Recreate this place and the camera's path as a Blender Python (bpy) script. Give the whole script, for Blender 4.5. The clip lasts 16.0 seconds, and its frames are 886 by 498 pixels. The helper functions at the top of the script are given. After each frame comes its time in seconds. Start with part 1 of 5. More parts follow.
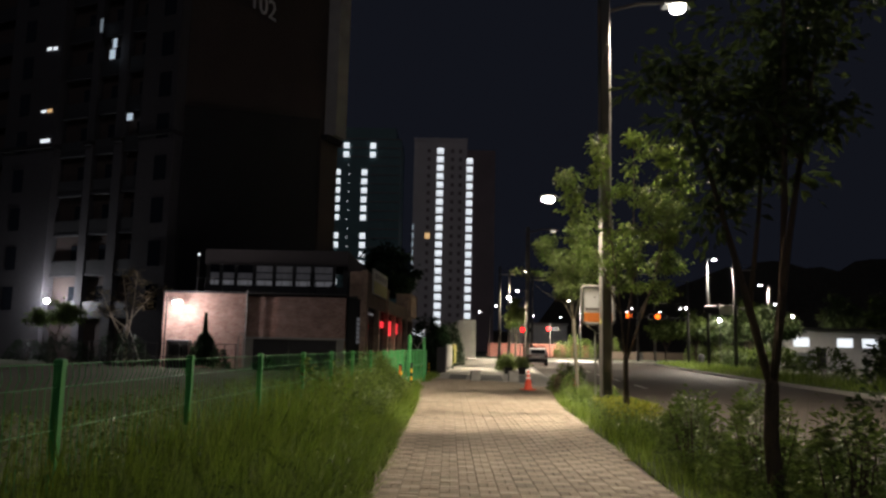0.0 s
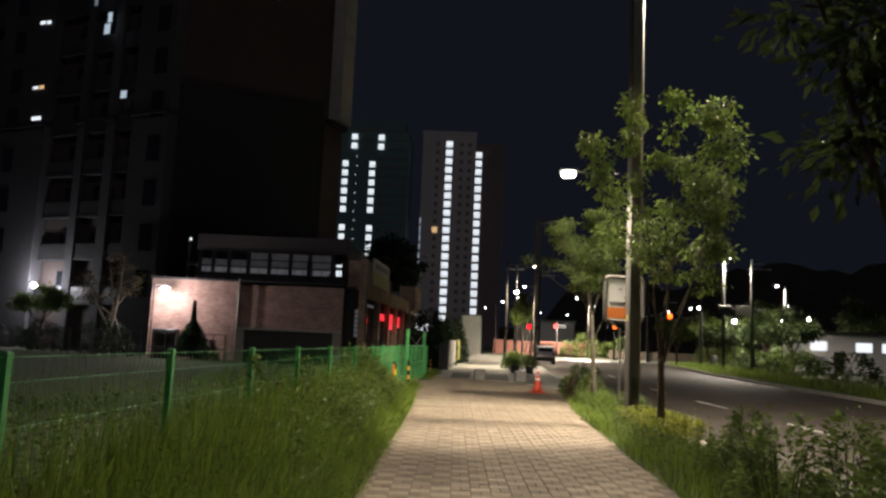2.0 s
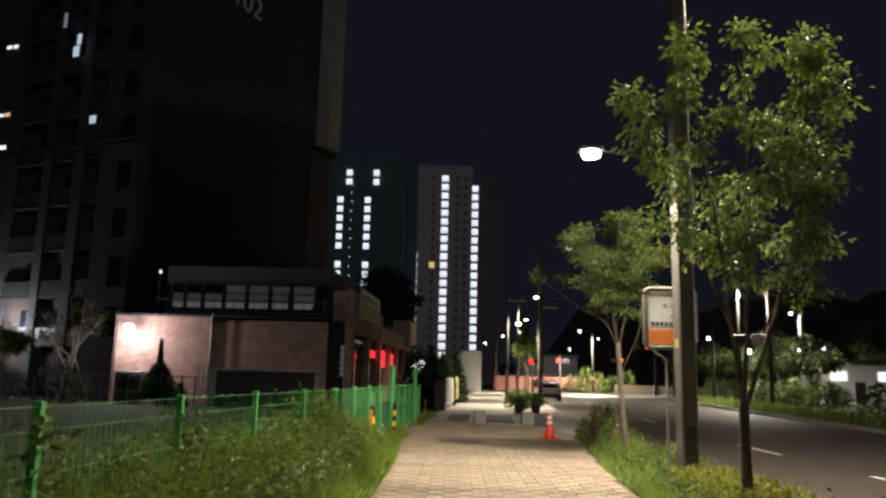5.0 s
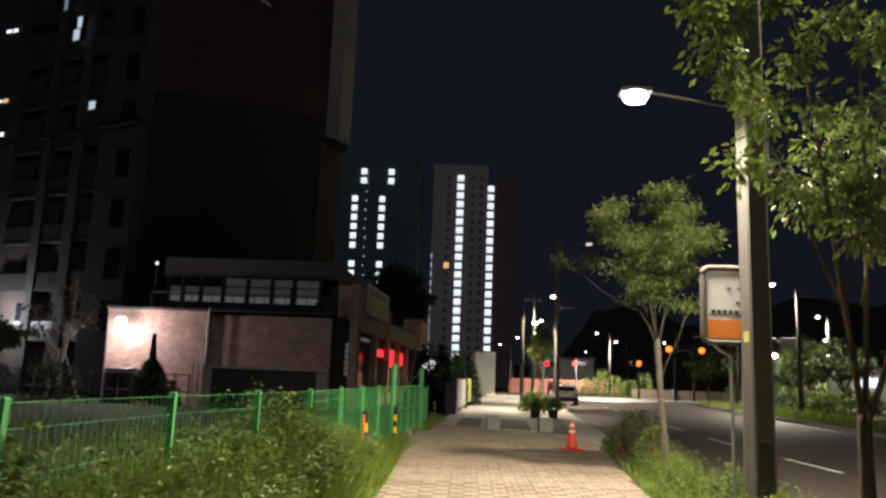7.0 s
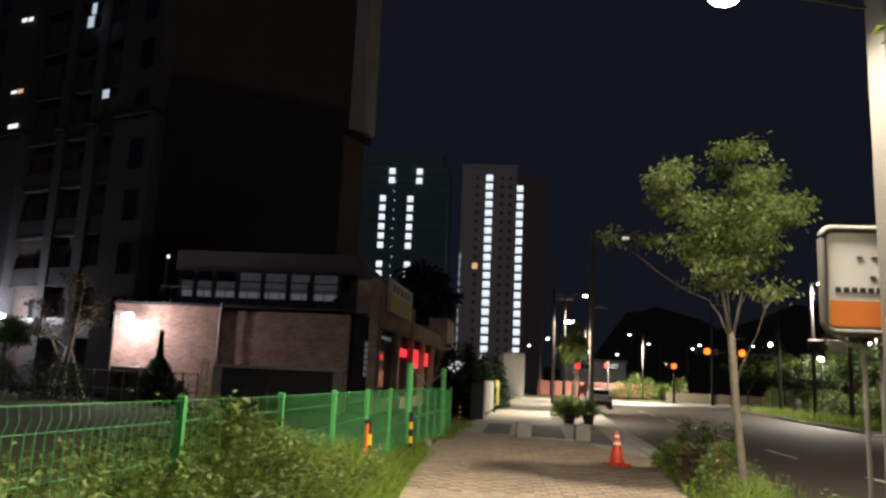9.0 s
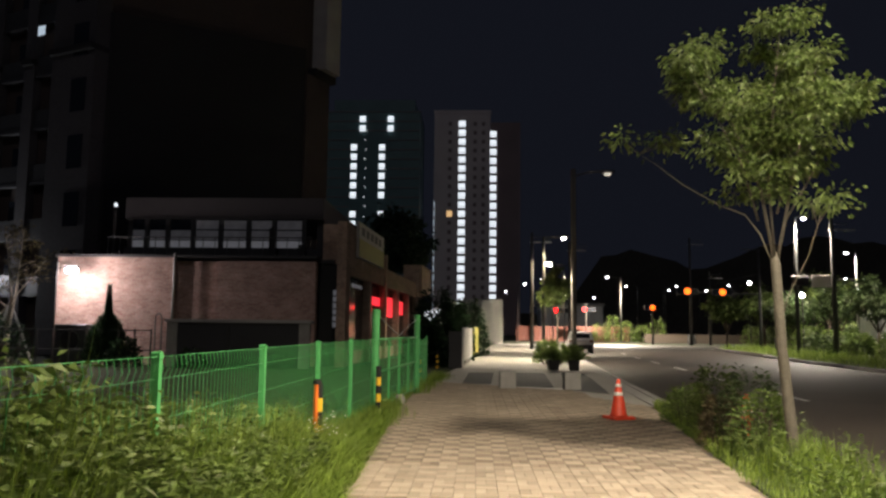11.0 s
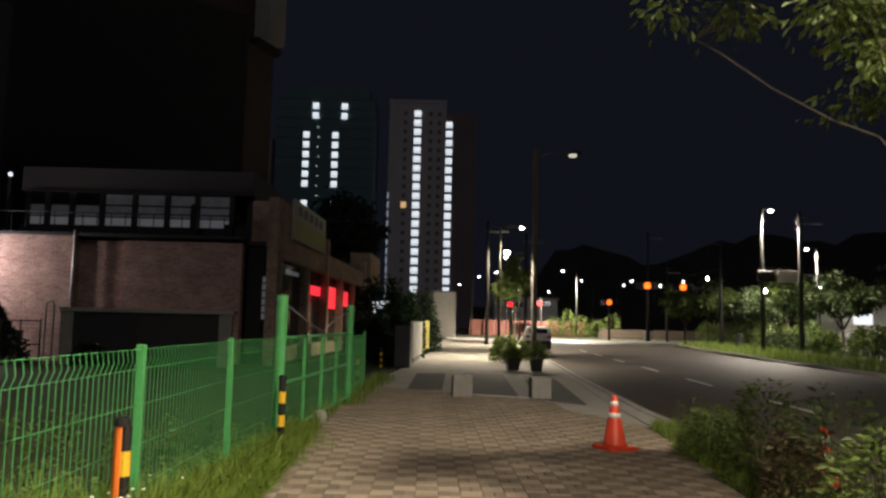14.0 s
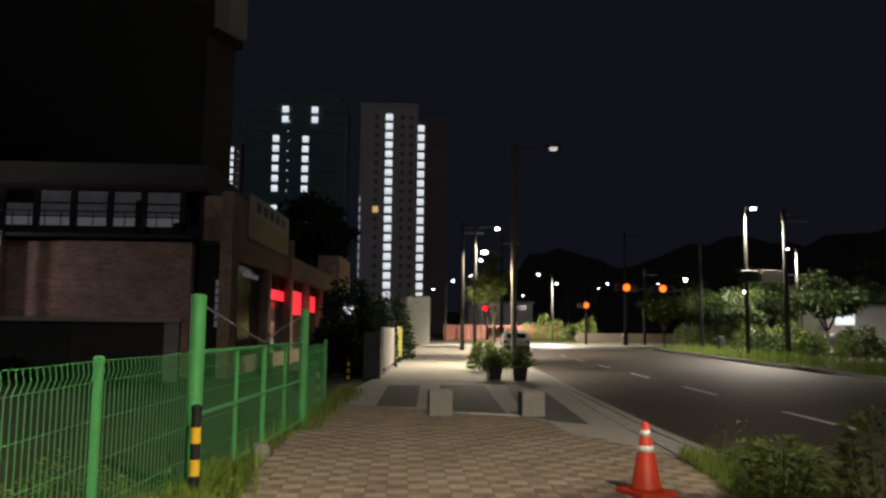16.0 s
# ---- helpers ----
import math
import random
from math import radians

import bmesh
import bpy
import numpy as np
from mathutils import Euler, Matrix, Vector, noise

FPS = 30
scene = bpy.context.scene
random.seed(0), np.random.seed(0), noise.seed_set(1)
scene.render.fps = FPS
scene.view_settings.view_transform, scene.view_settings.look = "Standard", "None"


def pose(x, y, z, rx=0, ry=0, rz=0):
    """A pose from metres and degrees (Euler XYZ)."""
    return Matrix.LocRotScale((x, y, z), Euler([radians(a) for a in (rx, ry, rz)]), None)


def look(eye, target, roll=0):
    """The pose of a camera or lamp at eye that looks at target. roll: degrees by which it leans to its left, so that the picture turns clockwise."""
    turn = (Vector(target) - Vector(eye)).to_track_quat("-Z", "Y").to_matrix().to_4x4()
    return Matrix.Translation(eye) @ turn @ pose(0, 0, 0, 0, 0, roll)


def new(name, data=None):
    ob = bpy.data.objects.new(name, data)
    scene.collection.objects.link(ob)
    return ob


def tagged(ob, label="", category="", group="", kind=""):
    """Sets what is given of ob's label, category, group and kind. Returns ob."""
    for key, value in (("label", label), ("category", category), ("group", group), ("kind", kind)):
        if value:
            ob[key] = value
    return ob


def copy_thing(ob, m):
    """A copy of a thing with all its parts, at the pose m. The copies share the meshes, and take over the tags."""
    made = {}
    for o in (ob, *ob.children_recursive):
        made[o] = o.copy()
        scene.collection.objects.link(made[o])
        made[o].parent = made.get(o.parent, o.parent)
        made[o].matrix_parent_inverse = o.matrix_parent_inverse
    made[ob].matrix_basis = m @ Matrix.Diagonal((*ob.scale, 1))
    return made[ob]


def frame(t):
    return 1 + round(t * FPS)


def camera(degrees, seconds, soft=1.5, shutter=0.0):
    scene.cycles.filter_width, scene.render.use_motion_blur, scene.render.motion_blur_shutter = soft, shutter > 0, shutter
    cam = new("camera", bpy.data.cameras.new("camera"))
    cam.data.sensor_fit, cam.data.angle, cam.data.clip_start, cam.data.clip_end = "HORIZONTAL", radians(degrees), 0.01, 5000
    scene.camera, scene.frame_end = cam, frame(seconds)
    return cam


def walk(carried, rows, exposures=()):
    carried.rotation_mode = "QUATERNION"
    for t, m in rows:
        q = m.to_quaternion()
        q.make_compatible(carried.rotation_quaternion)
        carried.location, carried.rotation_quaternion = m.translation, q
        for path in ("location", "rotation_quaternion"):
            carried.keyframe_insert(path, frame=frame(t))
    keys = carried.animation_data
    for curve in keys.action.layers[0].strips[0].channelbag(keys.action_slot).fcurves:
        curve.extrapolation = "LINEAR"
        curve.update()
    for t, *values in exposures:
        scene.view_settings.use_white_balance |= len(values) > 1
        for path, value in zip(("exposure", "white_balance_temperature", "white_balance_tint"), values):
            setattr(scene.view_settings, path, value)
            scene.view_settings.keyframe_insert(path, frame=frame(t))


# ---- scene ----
cam = camera(60.4, 16.0, soft=2.6)
PATH = [
    (0, (0.075, 0.057, 1.428), (0.053, 2.04, 1.682), 1.2),
    (0.5, (0.073, 0.778, 1.426), (0.078, 2.759, 1.699), 1.2),
    (1, (0.091, 1.379, 1.433), (0.072, 3.36, 1.711), 1.7),
    (1.5, (0.113, 1.992, 1.47), (0.096, 3.976, 1.724), 2.0),
    (2, (0.184, 2.6, 1.46), (0.143, 4.585, 1.701), 2.5),
    (2.5, (0.241, 3.249, 1.457), (0.264, 5.231, 1.721), 2.4),
    (3, (0.331, 3.827, 1.463), (0.293, 5.803, 1.765), 2.7),
    (3.5, (0.346, 4.519, 1.501), (0.274, 6.485, 1.86), 2.6),
    (3.7, (0.328, 4.766, 1.479), (0.266, 6.736, 1.821), 2.5),
    (5.8, (0.352, 7.376, 1.487), (0.304, 9.347, 1.823), 1.0),
    (6, (0.364, 7.623, 1.485), (0.305, 9.59, 1.841), 1.2),
    (6.5, (0.406, 8.198, 1.484), (0.339, 10.167, 1.827), 1.5),
    (7, (0.433, 8.759, 1.472), (0.354, 10.728, 1.811), 2.1),
    (7.5, (0.412, 9.311, 1.479), (0.278, 11.277, 1.821), 2.7),
    (8, (0.429, 9.917, 1.484), (0.29, 11.88, 1.844), 2.9),
    (8.2, (0.455, 10.155, 1.481), (0.297, 12.117, 1.838), 3.1),
    (10.3, (0.405, 12.729, 1.484), (0.277, 14.705, 1.765), 1.6),
    (10.5, (0.386, 12.928, 1.469), (0.262, 14.906, 1.734), 1.5),
    (11, (0.385, 13.545, 1.458), (0.299, 15.532, 1.669), 0.7),
    (11.5, (0.373, 14.071, 1.466), (0.33, 16.061, 1.663), 0.5),
    (12, (0.379, 14.73, 1.472), (0.408, 16.719, 1.682), 0.4),
    (12.5, (0.41, 15.297, 1.489), (0.391, 17.285, 1.707), 1.2),
    (13, (0.444, 15.966, 1.48), (0.497, 17.956, 1.676), 1.1),
    (13.5, (0.476, 16.556, 1.478), (0.484, 18.547, 1.67), 1.4),
    (14, (0.474, 17.185, 1.496), (0.509, 19.176, 1.691), 1.3),
    (14.5, (0.489, 17.756, 1.49), (0.479, 19.746, 1.684), 1.4),
    (15, (0.504, 18.373, 1.489), (0.553, 20.365, 1.667), 1.1),
    (15.5, (0.543, 18.974, 1.481), (0.584, 20.965, 1.664), 0.8),
    (16, (0.513, 19.565, 1.506), (0.619, 21.552, 1.716), 0.6),
]
EXPOSURES = [(0.0, 0.42), (3.5, 0.44), (6.0, 0.58), (7.5, 0.62), (11.0, 0.48), (13.0, 0.34), (16.0, 0.28)]

walk(cam, [(t, look(eye, target, roll)) for t, eye, target, roll in PATH], exposures=EXPOSURES)

# ---- world and large lights ----
world = bpy.data.worlds.new("night")
world.use_nodes = True
scene.world = world
bg = world.node_tree.nodes["Background"]
bg.inputs[0].default_value = (0.0042, 0.0048, 0.0076, 1)
bg.inputs[1].default_value = 1.0


def lamp_light(x, y, z, watts, color=(1.0, 0.86, 0.66), size=0.12, cone=165):
    """A street lamp's light: a wide cone that points down."""
    d = bpy.data.lights.new("lamp_light", "SPOT")
    d.energy, d.color, d.shadow_soft_size = watts, color, size
    d.spot_size, d.spot_blend = radians(cone), 0.5
    ob = new("lamp_light", d)
    ob.location = (x, y, z)
    return ob


def globe_light(x, y, z, watts, color, size=0.2):
    d = bpy.data.lights.new("globe_light", "POINT")
    d.energy, d.color, d.shadow_soft_size = watts, color, size
    new("globe_light", d).location = (x, y, z)


WARM, COOL = (1.0, 0.86, 0.66), (0.94, 0.97, 1.0)
# added soft fill from behind, with no seen source, to lift the facades
fill_sun = bpy.data.lights.new("fill_sun", "SUN")
fill_sun.energy, fill_sun.angle, fill_sun.color = 0.075, radians(12), (1.0, 0.93, 0.95)
new("fill_sun", fill_sun).matrix_basis = look((2, -55, 45), (0, 0, 0))
lamp_light(2.3, 17.42, 4.74, 1230, WARM, 0.12, 161)
lamp_light(5.3, 17.42, 9.35, 5400, WARM, 0.35, 162)
lamp_light(4.08, 52.4, 4.74, 2700, (1, 0.86, 0.64), 0.12, 165)
lamp_light(7.5, 75.0, 8.8, 9000, (1, 0.84, 0.62), 0.15, 125)
lamp_light(8.9, 101.0, 8.8, 15000, (1, 0.86, 0.68), 0.15, 125)
lamp_light(23.75, 68.4, 9.55, 9000, (1, 0.88, 0.72), 0.15, 158)
lamp_light(34.9, 85.0, 8.8, 14000, (1, 0.9, 0.74), 0.15, 150)
lamp_light(19.2, 118.0, 8.8, 38000, (1, 0.87, 0.7), 0.15, 160)
globe_light(-14.85, 41.4, 3.5, 400, (1.0, 0.86, 0.86))
globe_light(-28.2, 52.8, 4.2, 520, (0.95, 0.95, 1.0))


# ---- materials ----
def mat(name, color, rough=0.8, metal=0.0, var=0.25, scale=6.0, fine=60.0, bump=0.15, emit=None, strength=0.0, spread=0.0, island=0.0):
    """A procedural surface: stains at one scale, grain at another, and fine relief."""
    m = bpy.data.materials.new(name)
    m.use_nodes = True
    nt = m.node_tree
    n, l = nt.nodes, nt.links
    b = n["Principled BSDF"]
    b.inputs["Roughness"].default_value, b.inputs["Metallic"].default_value = rough, metal
    co = n.new("ShaderNodeTexCoord")
    n1, n2 = n.new("ShaderNodeTexNoise"), n.new("ShaderNodeTexNoise")
    n1.inputs["Scale"].default_value, n2.inputs["Scale"].default_value = scale, fine
    n1.inputs["Detail"].default_value = 4
    l.new(co.outputs["Object"], n1.inputs["Vector"])
    l.new(co.outputs["Object"], n2.inputs["Vector"])
    add = n.new("ShaderNodeMath")
    add.operation = "ADD"
    l.new(n1.outputs["Fac"], add.inputs[0])
    l.new(n2.outputs["Fac"], add.inputs[1])
    ramp = n.new("ShaderNodeMapRange")
    ramp.inputs["From Min"].default_value, ramp.inputs["From Max"].default_value = 0.6, 1.4
    ramp.inputs["To Min"].default_value, ramp.inputs["To Max"].default_value = 1 - var, 1 + var
    l.new(add.outputs[0], ramp.inputs["Value"])
    val = ramp.outputs[0]
    for amount, source in ((spread, "object"), (island, "island")):
        if amount:
            info = n.new("ShaderNodeObjectInfo") if source == "object" else n.new("ShaderNodeNewGeometry")
            r = n.new("ShaderNodeMapRange")
            r.inputs["To Min"].default_value, r.inputs["To Max"].default_value = 1 - amount, 1 + amount
            l.new(info.outputs["Random" if source == "object" else "Random Per Island"], r.inputs["Value"])
            k = n.new("ShaderNodeMath")
            k.operation = "MULTIPLY"
            l.new(val, k.inputs[0])
            l.new(r.outputs[0], k.inputs[1])
            val = k.outputs[0]
    mix = n.new("ShaderNodeVectorMath")
    mix.operation = "SCALE"
    mix.inputs[0].default_value = color
    l.new(val, mix.inputs["Scale"])
    l.new(mix.outputs[0], b.inputs["Base Color"])
    if bump:
        bp = n.new("ShaderNodeBump")
        bp.inputs["Strength"].default_value, bp.inputs["Distance"].default_value = bump, 0.02
        l.new(add.outputs[0], bp.inputs["Height"])
        l.new(bp.outputs[0], b.inputs["Normal"])
    if emit:
        b.inputs["Emission Color"].default_value = (*emit, 1)
        b.inputs["Emission Strength"].default_value = strength
    return m


def leaf_mat(name, color, island=0.45):
    """Thin leaf that lets some light through."""
    m = mat(name, color, 0.55, 0, 0.2, 3.0, 40.0, 0.0, island=island)
    n, l = m.node_tree.nodes, m.node_tree.links
    b = n["Principled BSDF"]
    t = n.new("ShaderNodeBsdfTranslucent")
    source = b.inputs["Base Color"].links[0].from_socket
    l.new(source, t.inputs["Color"])
    mx = n.new("ShaderNodeMixShader")
    mx.inputs[0].default_value = 0.35
    l.new(b.outputs[0], mx.inputs[1])
    l.new(t.outputs[0], mx.inputs[2])
    l.new(mx.outputs[0], n["Material Output"].inputs["Surface"])
    return m


def brick_mat(name, c1, c2, mortar):
    m = mat(name, c1, 0.9, 0, 0.45, 1.6, 14.0, 0.15)
    n, l = m.node_tree.nodes, m.node_tree.links
    b = n["Principled BSDF"]
    co = n.new("ShaderNodeTexCoord")
    sep, com = n.new("ShaderNodeSeparateXYZ"), n.new("ShaderNodeCombineXYZ")
    s = n.new("ShaderNodeMath")
    s.operation = "ADD"
    l.new(co.outputs["Object"], sep.inputs[0])
    l.new(sep.outputs["X"], s.inputs[0])
    l.new(sep.outputs["Y"], s.inputs[1])
    l.new(s.outputs[0], com.inputs["X"])
    l.new(sep.outputs["Z"], com.inputs["Y"])
    bt = n.new("ShaderNodeTexBrick")
    bt.inputs["Scale"].default_value = 1.0
    bt.inputs["Brick Width"].default_value, bt.inputs["Row Height"].default_value = 0.23, 0.072
    bt.inputs["Mortar Size"].default_value = 0.007
    bt.inputs["Color1"].default_value, bt.inputs["Color2"].default_value, bt.inputs["Mortar"].default_value = (*c1, 1), (*c2, 1), (*mortar, 1)
    l.new(com.outputs[0], bt.inputs["Vector"])
    old = b.inputs["Base Color"].links[0].from_node
    l.new(bt.outputs["Color"], old.inputs[0])
    return m


M = dict(
    paver=mat("paver", (0.33, 0.272, 0.21), 0.85, 0, 0.22, 1.5, 70, 0.25, spread=0.22, island=0.0),
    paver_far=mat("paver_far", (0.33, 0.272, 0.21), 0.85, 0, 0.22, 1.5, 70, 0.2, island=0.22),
    # pavers laid lengthwise: their weaker reflection is put into the base colour
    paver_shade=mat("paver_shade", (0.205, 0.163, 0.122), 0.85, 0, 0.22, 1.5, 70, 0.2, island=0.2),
    bedding=mat("bedding", (0.12, 0.10, 0.08), 0.95, 0, 0.3, 3, 80),
    dark_paver=mat("dark_paver", (0.085, 0.085, 0.085), 0.8, 0, 0.3, 2, 50, island=0.15),
    light_paver=mat("light_paver", (0.36, 0.345, 0.31), 0.85, 0, 0.2, 2, 50, island=0.12),
    kerb=mat("kerb", (0.36, 0.35, 0.33), 0.8, 0, 0.25, 3, 70),
    asphalt=mat("asphalt", (0.058, 0.048, 0.041), 0.62, 0, 0.3, 0.6, 90, 0.35),
    paint=mat("paint", (0.62, 0.62, 0.6), 0.6, 0, 0.35, 6, 60),
    yellow_paint=mat("yellow_paint", (0.62, 0.3, 0.05), 0.6, 0, 0.35, 6, 60),
    earth=mat("earth", (0.035, 0.04, 0.02), 0.95, 0, 0.45, 0.8, 12, 0.4),
    turf=mat("turf", (0.042, 0.058, 0.018), 0.95, 0, 0.45, 1.5, 25, 0.5),
    fence=mat("fence_green", (0.075, 0.33, 0.105), 0.45, 0, 0.18, 4, 40, 0.05),
    steel=mat("steel", (0.24, 0.24, 0.235), 0.5, 0.3, 0.15, 4, 60, 0.05),
    far_pole=mat("far_pole", (0.035, 0.035, 0.034), 0.6, 0.1, 0.2, 3, 60, 0.05),
    pole_paint=mat("pole_paint", (0.085, 0.08, 0.074), 0.55, 0.1, 0.2, 3, 60, 0.05),
    dark_metal=mat("dark_metal", (0.05, 0.05, 0.052), 0.45, 0.3, 0.2, 5, 60, 0.05),
    concrete=mat("concrete", (0.34, 0.33, 0.32), 0.85, 0, 0.2, 0.8, 40),
    granite=mat("granite", (0.27, 0.26, 0.245), 0.7, 0, 0.25, 5, 120, 0.1),
    brick=brick_mat("brick", (0.30, 0.165, 0.135), (0.42, 0.27, 0.225), (0.36, 0.31, 0.28)),
    brown_brick=brick_mat("brown_brick", (0.30, 0.20, 0.15), (0.38, 0.26, 0.19), (0.32, 0.27, 0.22)),
    cladding=mat("cladding", (0.045, 0.04, 0.042), 0.6, 0, 0.2, 0.8, 20),
    dark_cladding=mat("dark_cladding", (0.03, 0.03, 0.034), 0.6, 0, 0.25, 0.8, 20),
    glass=mat("glass", (0.012, 0.014, 0.018), 0.08, 0, 0.1, 2, 20, 0.0),
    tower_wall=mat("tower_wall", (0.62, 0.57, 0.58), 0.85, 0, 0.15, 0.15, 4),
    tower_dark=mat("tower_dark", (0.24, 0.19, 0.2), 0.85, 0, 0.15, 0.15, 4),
    tower_glass=mat("tower_glass", (0.095, 0.185, 0.2), 0.5, 0, 0.2, 0.2, 4),
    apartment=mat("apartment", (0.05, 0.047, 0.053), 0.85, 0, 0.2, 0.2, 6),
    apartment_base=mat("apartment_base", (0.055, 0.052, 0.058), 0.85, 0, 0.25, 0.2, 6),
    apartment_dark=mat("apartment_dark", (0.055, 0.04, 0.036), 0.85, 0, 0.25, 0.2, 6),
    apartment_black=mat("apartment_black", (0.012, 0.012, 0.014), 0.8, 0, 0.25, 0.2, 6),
    cone=mat("cone_red", (0.75, 0.07, 0.03), 0.45, 0, 0.15, 8, 60, 0.05),
    reflective=mat("reflective_white", (0.85, 0.83, 0.8), 0.4, 0, 0.12, 10, 80, 0.05),
    yellow=mat("yellow_plastic", (0.80, 0.48, 0.03), 0.45, 0, 0.15, 8, 60, 0.05),
    orange=mat("orange_plastic", (0.85, 0.2, 0.03), 0.45, 0, 0.15, 8, 60, 0.05),
    black=mat("black_plastic", (0.014, 0.014, 0.014), 0.5, 0, 0.2, 8, 60, 0.05),
    white=mat("white_paint", (0.75, 0.74, 0.72), 0.6, 0, 0.12, 2, 40),
    board=mat("board_white", (0.78, 0.79, 0.8), 0.4, 0, 0.05, 2, 30, 0.0),
    board_orange=mat("board_orange", (0.85, 0.26, 0.06), 0.4, 0, 0.05, 2, 30, 0.0),
    sign_yellow=mat("sign_yellow", (0.36, 0.33, 0.08), 0.5, 0, 0.1, 2, 30, 0.0),
    sign_grey=mat("sign_grey", (0.42, 0.40, 0.36), 0.5, 0, 0.1, 2, 30, 0.0),
    bark=mat("bark", (0.10, 0.088, 0.068), 0.95, 0, 0.35, 9, 70, 0.5),
    # brighter copy of bark, with the floodlight's light put into the colour
    floodlit_bark=mat("floodlit_bark", (0.34, 0.29, 0.23), 0.95, 0, 0.35, 9, 70, 0.5),
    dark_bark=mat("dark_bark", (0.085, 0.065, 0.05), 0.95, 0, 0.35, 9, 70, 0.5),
    leaf=leaf_mat("leaf", (0.10, 0.14, 0.032)),
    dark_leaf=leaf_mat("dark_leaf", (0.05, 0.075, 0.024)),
    hedge_leaf=leaf_mat("hedge_leaf", (0.22, 0.24, 0.03)),
    weed=leaf_mat("weed", (0.13, 0.185, 0.046)),
    grass=leaf_mat("grass", (0.185, 0.265, 0.042)),
    dry=leaf_mat("dry_leaf", (0.12, 0.095, 0.05)),
    conifer=leaf_mat("conifer", (0.02, 0.04, 0.018)),
    hill=mat("hill", (0.04, 0.038, 0.032), 0.95, 0, 0.4, 0.1, 1, 0.2),
    car_paint=mat("car_paint", (0.55, 0.56, 0.58), 0.3, 0.2, 0.05, 3, 40, 0.0),
    red_wall=mat("red_wall", (0.2, 0.075, 0.058), 0.8, 0, 0.2, 0.5, 10),
    lamp=mat("lamp_glow", (1, 1, 1), 0.5, emit=(1.0, 0.93, 0.80), strength=45.0),
    lamp_glint=mat("lamp_glint_glow", (1, 1, 1), 0.5, emit=(1.0, 0.9, 0.75), strength=0.5),
    lamp_cool=mat("lamp_glow_cool", (1, 1, 1), 0.5, emit=(0.97, 0.97, 1.0), strength=18.0),
    flood=mat("flood_glow", (1, 1, 1), 0.5, emit=(1.0, 0.94, 0.96), strength=40.0),
    lit=mat("lit_window", (0.8, 0.8, 0.8), 0.4, 0, 0.2, 0.5, 3, 0, emit=(0.86, 0.93, 1.0), strength=0.8),
    lit_warm=mat("lit_window_warm", (0.8, 0.6, 0.4), 0.4, 0, 0.2, 0.5, 3, 0, emit=(1.0, 0.62, 0.28), strength=0.5),
    lit_dim=mat("lit_window_dim", (0.5, 0.5, 0.55), 0.4, 0, 0.2, 0.5, 3, 0, emit=(0.85, 0.86, 0.95), strength=0.045),
    lit_low=mat("lit_window_low", (0.3, 0.3, 0.33), 0.5, 0, 0.35, 0.5, 3, 0, emit=(0.85, 0.84, 0.92), strength=0.011),
    lit_pale=mat("lit_window_pale", (0.5, 0.6, 0.65), 0.4, 0, 0.2, 0.5, 3, 0, emit=(0.7, 0.85, 1.0), strength=0.4),
    lit_faint=mat("lit_window_faint", (0.5, 0.6, 0.65), 0.4, 0, 0.2, 0.5, 3, 0, emit=(0.7, 0.85, 1.0), strength=0.12),
    red_glow=mat("red_glow", (0.8, 0.05, 0.05), 0.4, emit=(1.0, 0.03, 0.05), strength=0.9),
    red_lens=mat("red_lens", (0.25, 0.004, 0.004), 0.95, emit=(1.0, 0.004, 0.006), strength=9.0),
    amber_lens=mat("amber_lens", (0.8, 0.3, 0.02), 0.4, emit=(1.0, 0.12, 0.008), strength=2.6),
)


